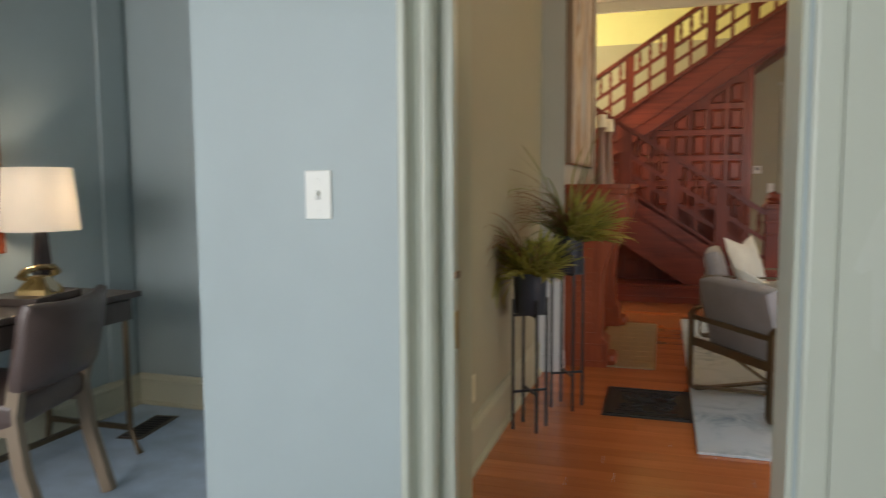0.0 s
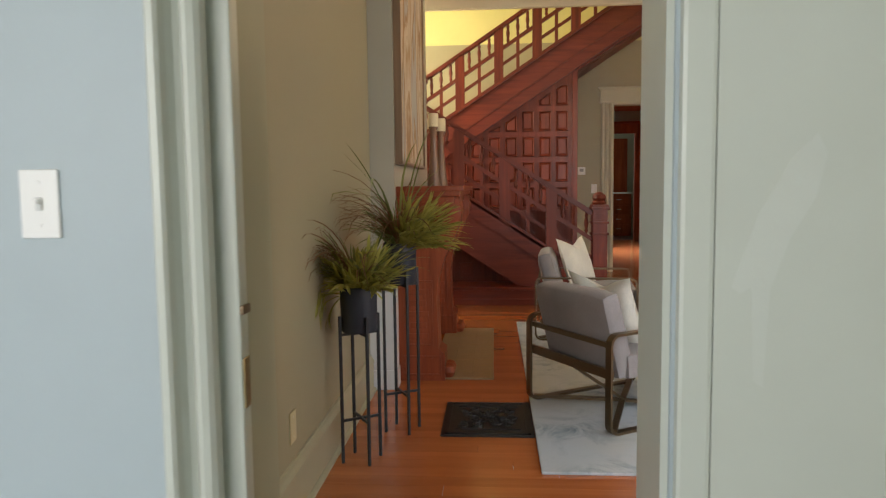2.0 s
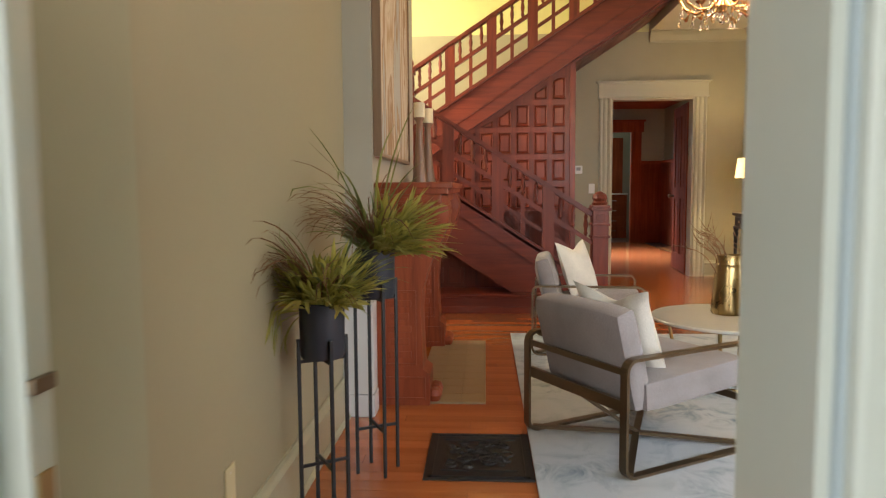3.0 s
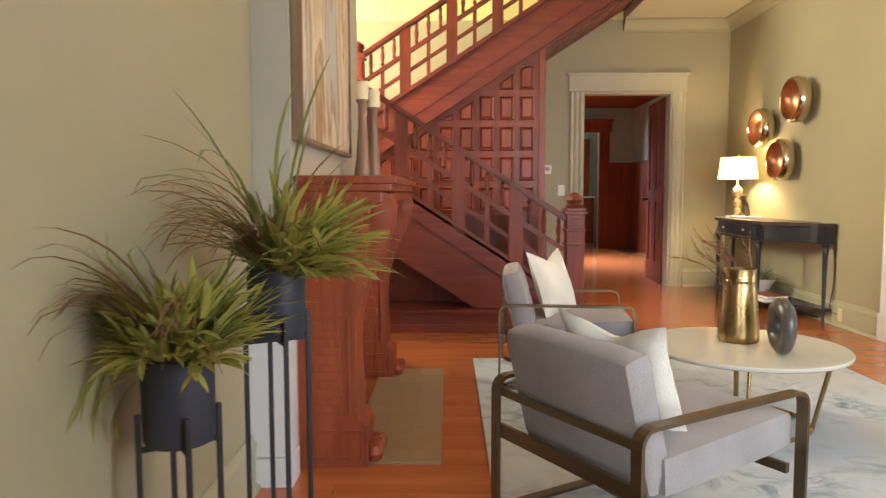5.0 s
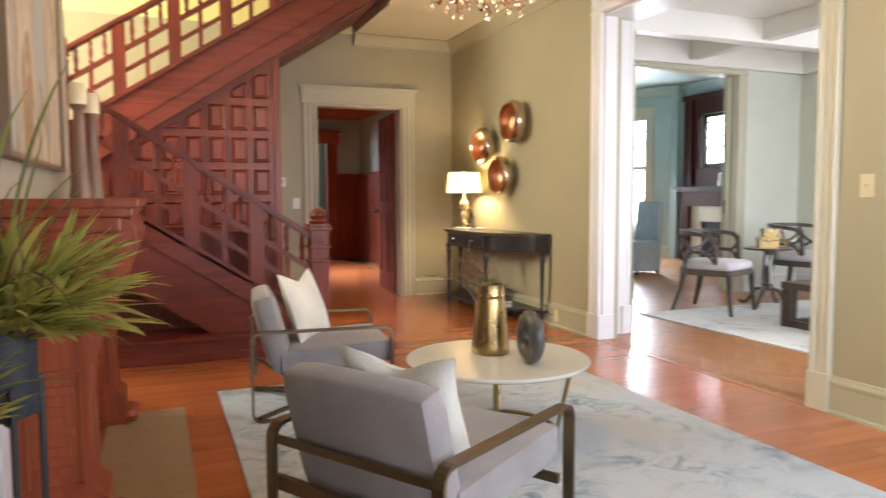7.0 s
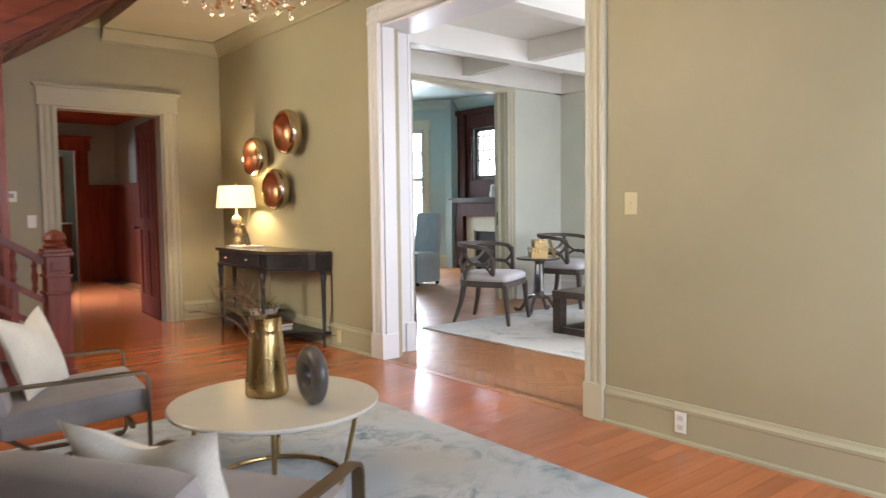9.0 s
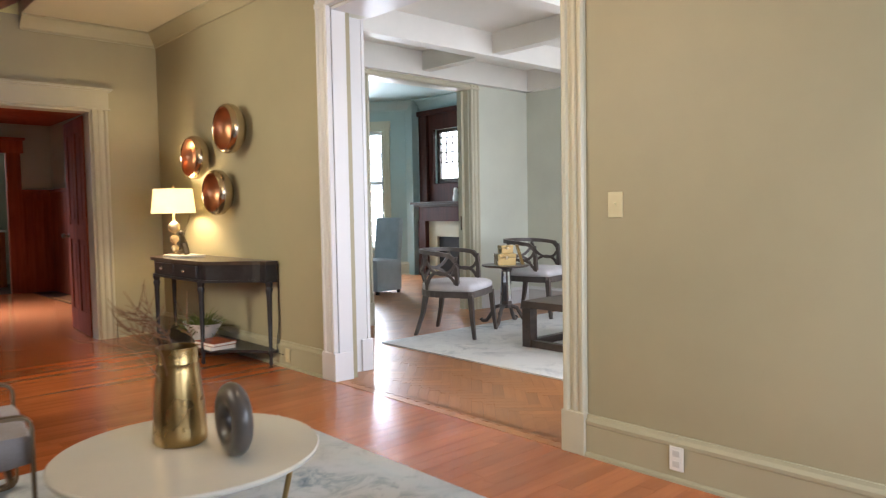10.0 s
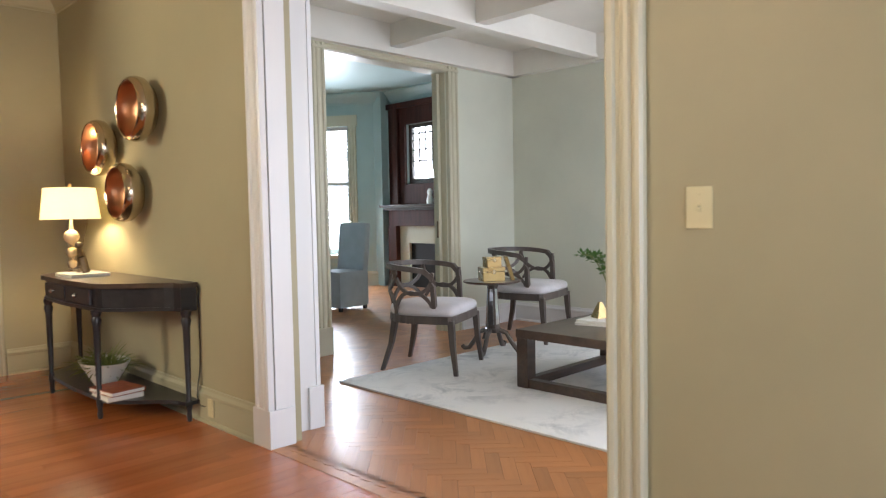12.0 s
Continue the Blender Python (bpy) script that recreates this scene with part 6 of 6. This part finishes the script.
for k in range(4):
    a = radians(20 + 90 * k)
    d = Vector((math.cos(a), math.sin(a), 0))
    part("foot", tube(bmesh.new(), [d * 0.05 + Vector((0, 0, 0.19)), d * 0.12 + Vector((0, 0, 0.17)), d * 0.17 + Vector((0, 0, 0.09)), d * 0.22 + Vector((0, 0, 0.025)), d * 0.265 + Vector((0, 0, 0.018)), d * 0.285 + Vector((0, 0, 0.04))], 0.02, 8), M_CHAIRWOOD, pt, "", True)
for dx, dy, z, w, d_, h, r in ((-0.03, -0.02, 0.626, 0.19, 0.14, 0.115, 15), (-0.02, -0.02, 0.741, 0.13, 0.10, 0.085, 20)):
    gb = thing("gold_box", "brushed gold lidded box on the pedestal table", "box", 6.58 + dx, 9.66 + dy, z, r - 45, "gold boxes")
    part("body", box(-w / 2, w / 2, -d_ / 2, d_ / 2, 0, h * 0.66, 0.003), M_BRASS, gb)
    lid = part("lid", box(-w / 2 - 0.002, w / 2 + 0.002, -d_ / 2 - 0.002, d_ / 2 + 0.002, h * 0.68, h, 0.003), M_BRASS, gb)
    part("clasp", box(-0.01, 0.01, -d_ / 2 - 0.006, -d_ / 2, h * 0.5, h * 0.85, 0.002), M_SILVER, gb, "small clasp")
lb = thing("leaning_book", "gold-edged book leaning on the boxes", "book", 6.70, 9.58, 0.626, -45)
part("cover", prism(bmesh.new(), [(0, 0), (0.03, 0), (-0.03, 0.2), (-0.06, 0.2)], (0.02, -0.07, 0), (1, 0, 0), (0, 0, 1), (0, 1, 0), 0.14), M_BRASS, lb)
lt = thing("low_table", "square espresso wooden coffee table with bottom rails", "coffee table", 6.33, 8.15, 0.014)
part("tabletop", box(-0.56, 0.56, -0.60, 0.60, 0.335, 0.395, 0.006), M_DARKWOOD, lt)
for sx in (-1, 1):
    for sy in (-1, 1):
        part("leg", box(sx * 0.51 - 0.045, sx * 0.51 + 0.045, sy * 0.55 - 0.045, sy * 0.55 + 0.045, 0, 0.335, 0.003), M_DARKWOOD, lt)
for s in (-1, 1):
    part("bottom_rail", box(s * 0.51 - 0.03, s * 0.51 + 0.03, -0.505, 0.505, 0, 0.06, 0.003), M_DARKWOOD, lt)
    part("bottom_rail", box(-0.465, 0.465, s * 0.55 - 0.03, s * 0.55 + 0.03, 0, 0.06, 0.003), M_DARKWOOD, lt)
for i, (w, d_) in enumerate(((0.15, 0.21), (0.14, 0.19))):
    mb = thing("magazine", "white book on the low table", "book", 6.33, 8.44, 0.409 + i * 0.018, 12 - 5 * i, "white books on the low table")
    part("cover", box(-w, w, -d_ / 1.6, d_ / 1.6, 0, 0.017, 0.002), M_PLATE, mb)
bm = bmesh.new()
bmesh.ops.create_cone(bm, cap_ends=True, segments=4, radius1=0.07, radius2=0.015, depth=0.11, matrix=Matrix.Translation((0, 0, 0.055)))
go = tagged(part("gold_ornament", bm, M_BRASS), "faceted gold ornament on the books", "ornament")
go.matrix_basis = pose(6.36, 8.46, 0.444, 0, 0, 20)
vs = thing("glass_vase", "clear glass vase with leafy green branches", "vase", 6.60, 8.52, 0.409)
part("body", lathe(bmesh.new(), [(0, 0), (0.04, 0), (0.045, 0.02), (0.04, 0.2), (0.045, 0.24), (0.041, 0.24), (0.036, 0.2), (0.04, 0.03), (0, 0.02)], 20), M_PLATE, vs, "pale vase", True)
rng = random.Random(21)
M_LEAF = leafy("round_leaf", (0.03, 0.09, 0.015), (0.10, 0.20, 0.04))
for i in range(7):
    a = math.pi * 0.6 + i * 0.45
    d = Vector((math.cos(a), math.sin(a), 0))
    pts = [Vector((0, 0, 0.2)) + d * (0.02 + 0.20 * t ** 1.3) + Vector((0, 0, 0.27 * math.sin(t * 1.7))) for t in [k / 6 for k in range(7)]]
    bm = tube(bmesh.new(), pts, 0.003, 5)
    br = part("branch", bm, M_FERN, vs)
    bm = bmesh.new()
    for p in pts[2:]:
        for q in range(6):
            e = Vector((rng.uniform(-1, 1), rng.uniform(-1, 1), rng.uniform(-0.4, 0.8))).normalized()
            s = e.cross(Vector((0.3, 0.2, 1))).normalized()
            o = p + e * 0.012
            bm.faces.new([bm.verts.new(o), bm.verts.new(o + e * 0.02 + s * 0.014), bm.verts.new(o + e * 0.045), bm.verts.new(o + e * 0.02 - s * 0.014)])
    part("leaves", bm, M_LEAF, br)

# ---- dining room ----
fm = thing("dining_mantel", "dark mahogany corner mantel with columns and tile surround", "mantel")
WX = 9.93
M_OVER = wood("dark_mahogany", (0.035, 0.011, 0.008), (0.11, 0.034, 0.024), 2, 0.5, 14, 0, 0, False, 0.2)
part("shelf", bx(box(WX - 0.24, WX, 12.9, 14.86, 1.31, 1.35, 0.006), WX - 0.20, WX, 12.95, 14.82, 1.26, 1.31, 0.006), M_DARKWOOD, fm)
part("frieze", box(WX - 0.15, WX, 13.0, 14.72, 1.0, 1.26), M_OVER, fm)
for y in (13.02, 14.52):
    part("column", box(WX - 0.17, WX, y, y + 0.2, 0.0, 1.0, 0.006), M_OVER, fm)
part("tile_surround", bx(bx(box(WX - 0.08, WX, 13.22, 13.42, 0, 1.0), WX - 0.08, WX, 14.30, 14.52, 0, 1.0), WX - 0.08, WX, 13.42, 14.30, 0.72, 1.0), M_TRIM, fm, "pale tile surround")
part("firebox", box(WX - 0.03, WX - 0.01, 13.42, 14.30, 0, 0.72), M_BLACK, fm, "black firebox")
bm = bmesh.new()
for y0, y1, z0, z1 in ((12.95, 13.20, 1.35, 2.95), (14.40, 14.82, 1.35, 2.95), (13.20, 14.40, 2.66, 2.95), (13.20, 14.40, 1.35, 1.68)):
    bx(bm, WX - 0.05, WX, y0, y1, z0, z1)
bx(bm, WX - 0.10, WX, 12.9, 14.86, 2.93, 3.02, 0.008)
bx(bm, WX - 0.11, WX, 14.52, 14.66, 1.36, 2.93, 0.01)
part("overmantel", bm, M_OVER, fm)
tagged(part("white_ornament", lathe(bmesh.new(), [(0, 0), (0.05, 0), (0.06, 0.05), (0.035, 0.14), (0.045, 0.2), (0.02, 0.24), (0, 0.24)], 16, pose(WX - 0.12, 13.75, 1.35)), M_PLATE, None, "", True), "small white ornament on the dining mantel", "ornament")


def slip_chair(x, y, rz):
    ch = thing("slipcovered_chair", "tall slipcovered grey-blue dining chair", "chair", x, y, 0, rz, "slipcovered dining chairs")
    part("skirt", soft_box(-0.25, 0.25, -0.25, 0.25, 0.04, 0.50, 0.025), M_SLIP, ch, "", True)
    bk = soft_box(-0.05, 0.05, -0.25, 0.25, 0.0, 0.64, 0.03)
    bmesh.ops.transform(bk, matrix=pose(-0.20, 0, 0.46, 0, -6, 0), verts=bk.verts)
    part("back", bk, M_SLIP, ch, "", True)
    for sx in (-1, 1):
        for sy in (-1, 1):
            part("leg", box(sx * 0.21 - 0.02, sx * 0.21 + 0.02, sy * 0.21 - 0.02, sy * 0.21 + 0.02, 0, 0.06), M_BLACK, ch)


slip_chair(7.50, 13.02, 186)
slip_chair(7.10, 13.75, 200)
dt = thing("dining_table", "oval white-topped dining table on a dark pedestal", "dining table", 6.75, 13.75, 0)
part("tabletop", lathe(bmesh.new(), [(0, 0.72), (0.62, 0.72), (0.66, 0.735), (0.65, 0.75), (0, 0.75)], 40, Matrix.Diagonal((1.0, 1.4, 1, 1))), M_TABLETOP, dt, "", True)
part("pedestal", lathe(bmesh.new(), [(0, 0), (0.32, 0), (0.30, 0.04), (0.08, 0.10), (0.07, 0.6), (0.2, 0.72), (0, 0.72)], 20), M_DARKWOOD, dt, "", True)

# ---- room behind the back hall ----
hu = thing("china_hutch", "red-brown wooden hutch with glass doors above drawers", "cabinet", 3.35, 19.05, 0)
part("body", bx(box(-0.55, 0.55, -0.25, 0.3, 0, 0.95), -0.5, 0.5, 0.0, 0.3, 0.95, 2.2), M_DOORWOOD, hu)
part("countertop", box(-0.57, 0.57, -0.28, 0.3, 0.95, 0.98, 0.004), M_PLATE, hu, "pale counter")
for i in range(4):
    for s in (-1, 1):
        dr = part("drawer", box(s * 0.27 - 0.25, s * 0.27 + 0.25, -0.27, -0.25, 0.06 + i * 0.22, 0.25 + i * 0.22, 0.004), M_DOORWOOD, hu)
        part("handle", box(s * 0.27 - 0.05, s * 0.27 + 0.05, -0.285, -0.27, 0.15 + i * 0.22, 0.165 + i * 0.22, 0.002), M_CHROME, dr, "nickel pull")
M_FILLER = paint("filler_paint", (0.56, 0.58, 0.505), 0.5, 0.08)
bm = prism(bmesh.new(), [(1.165, 0.985), (1.178, 0.975), (1.195, 0.985), (1.20, 0.84), (1.215, 0.83), (1.222, 0.98), (1.25, 1.06), (1.285, 1.12), (1.30, 1.185), (1.285, 1.215), (1.25, 1.18), (1.20, 1.09)], (0, 3.6678, 0), (1, 0, 0), (0, 0, 1), (0, -1, 0), 0.0006)
structure("wall_filler_patch", bm, M_FILLER, "pale filler smear on the green panel")


# ---- the house next door, outside the bay window ----
nh = thing("neighbour_house", "pale clapboard house beyond the bay window", "house")
# siding and roof emit light of their own in place of sunlight falling on them
M_SIDING = glow("self_lit_siding", (0.86, 0.88, 0.90), 3.2)
M_ROOF = glow("self_lit_roof", (0.55, 0.57, 0.60), 0.9)
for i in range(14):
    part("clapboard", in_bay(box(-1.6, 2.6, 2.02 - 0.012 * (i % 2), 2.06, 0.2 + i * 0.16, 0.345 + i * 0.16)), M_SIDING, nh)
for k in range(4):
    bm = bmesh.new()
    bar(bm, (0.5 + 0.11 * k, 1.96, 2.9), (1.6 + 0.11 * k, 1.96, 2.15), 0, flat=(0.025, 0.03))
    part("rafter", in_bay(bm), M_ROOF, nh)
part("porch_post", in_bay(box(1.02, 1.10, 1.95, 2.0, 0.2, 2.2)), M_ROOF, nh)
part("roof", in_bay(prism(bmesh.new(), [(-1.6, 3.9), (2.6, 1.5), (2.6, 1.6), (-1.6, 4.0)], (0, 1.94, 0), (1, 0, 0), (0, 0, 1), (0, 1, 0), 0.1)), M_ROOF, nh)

# ---- floor pieces ----
def plank_mesh(name, length, width, mat):
    bm = box(0, length - 0.0012, 0, width - 0.0012, -0.014, 0.0)
    bmesh.ops.recalc_face_normals(bm, faces=bm.faces)
    me = bpy.data.meshes.new(name)
    bm.to_mesh(me)
    bm.free()
    me.materials.append(mat)
    return me


def joined_boxes(name, boxes, mat, z0, z1, label):
    verts, faces = [], []
    for quad in boxes:
        n = len(verts)
        verts += [(x, y, z0) for x, y in quad] + [(x, y, z1) for x, y in quad]
        faces += [(n + 4, n + 5, n + 6, n + 7)] + [(n + i, n + (i + 1) % 4, n + 4 + (i + 1) % 4, n + 4 + i) for i in range(4)]
    me = bpy.data.meshes.new(name)
    me.from_pydata(verts, [], faces)
    me.materials.append(mat)
    me.update()
    ob = new(name, me)
    return ob


rng = random.Random(7)
floor_hall = structure("floor", box(-1.35, 4.36, 3.68, 17.5, -0.016, -0.0145), M_BED, "red-brown narrow fir floor boards")
W, LENGTHS = 0.0875, (0.9, 1.3, 1.8)
PLANKS = {l: plank_mesh("plank", l, W, M_PLANK) for l in LENGTHS}
rest, count = [], 0
y = 3.70
while y < 17.5:
    west = -1.35 if y > 8.6 else 0.10
    x = west + rng.uniform(-0.8, 0)
    while x < 3.97:
        l = rng.choice(LENGTHS)
        inside = x >= west and x + l < 3.97
        if inside and count < 300 and 4.3 < y < 10.0 and x > -0.6:
            ob = new("plank", PLANKS[l])
            ob.location = (x, y, 0)
            ob.parent = floor_hall
            count += 1
        else:
            a, b = max(x, west), min(x + l, 3.97) - 0.0012
            if b > a:
                rest.append(((a, y), (b, y), (b, y + W - 0.0012), (a, y + W - 0.0012)))
        x += l
    y += W
ob = joined_boxes("plank_rest", rest, M_PLANKS, -0.014, 0.0, "")
ob.parent = floor_hall
ob["kind"] = "stuff"
# living and dining parquet: herringbone blocks
floor_living = structure("floor_living", box(4.0, 10.2, 4.6, 16.6, -0.016, -0.0145), M_BED, "honey-brown oak herringbone parquet")
part("threshold", box(3.97, 4.03, 3.86, 12.03, -0.014, 0.002), M_PARQ, floor_living)
L, B = 0.28, 0.07
BLOCK = plank_mesh("parquet_block", L, B, M_PARQ)
rest, count = [], 0
TURN45 = Matrix.Rotation(radians(45), 2)
for m in range(-22, 23):
    for k in range(-110, 130):
        for upright in (0, 1):
            a, b = k * B + m * L, k * B - m * L
            if upright:
                quad = [(a + L, b + B - L), (a + L + B, b + B - L), (a + L + B, b + B), (a + L, b + B)]
            else:
                quad = [(a, b), (a + L, b), (a + L, b + B), (a, b + B)]
            quad = [TURN45 @ Vector(p) + Vector((6.5, 9.0)) for p in quad]
            xs, ys = [p.x for p in quad], [p.y for p in quad]
            if max(xs) < 4.05 or min(xs) < 3.5 or max(xs) > 10.2 or min(ys) < 4.6 or max(ys) > 16.6 or (max(xs) > 8.4 and max(ys) < 10.7):
                continue
            if count < 300 and min(xs) > 4.03 and max(xs) < 6.3 and 7.3 < min(ys) and max(ys) < 10.0:
                ob = new("parquet_block", BLOCK)
                ob.parent = floor_living
                if upright:
                    ob.matrix_basis = pose(quad[1].x, quad[1].y, 0, 0, 0, 135)
                else:
                    ob.matrix_basis = pose(quad[0].x, quad[0].y, 0, 0, 0, 45)
                count += 1
            else:
                c = sum(quad, Vector((0, 0))) / 4
                cut = [c + (p - c) * 0.993 for p in quad]
                rest.append([(max(p.x, 4.032), p.y) for p in cut])
ob = joined_boxes("parquet_rest", rest, M_PARQS, -0.014, 0.0, "")
ob.parent = floor_living
ob["kind"] = "stuff"
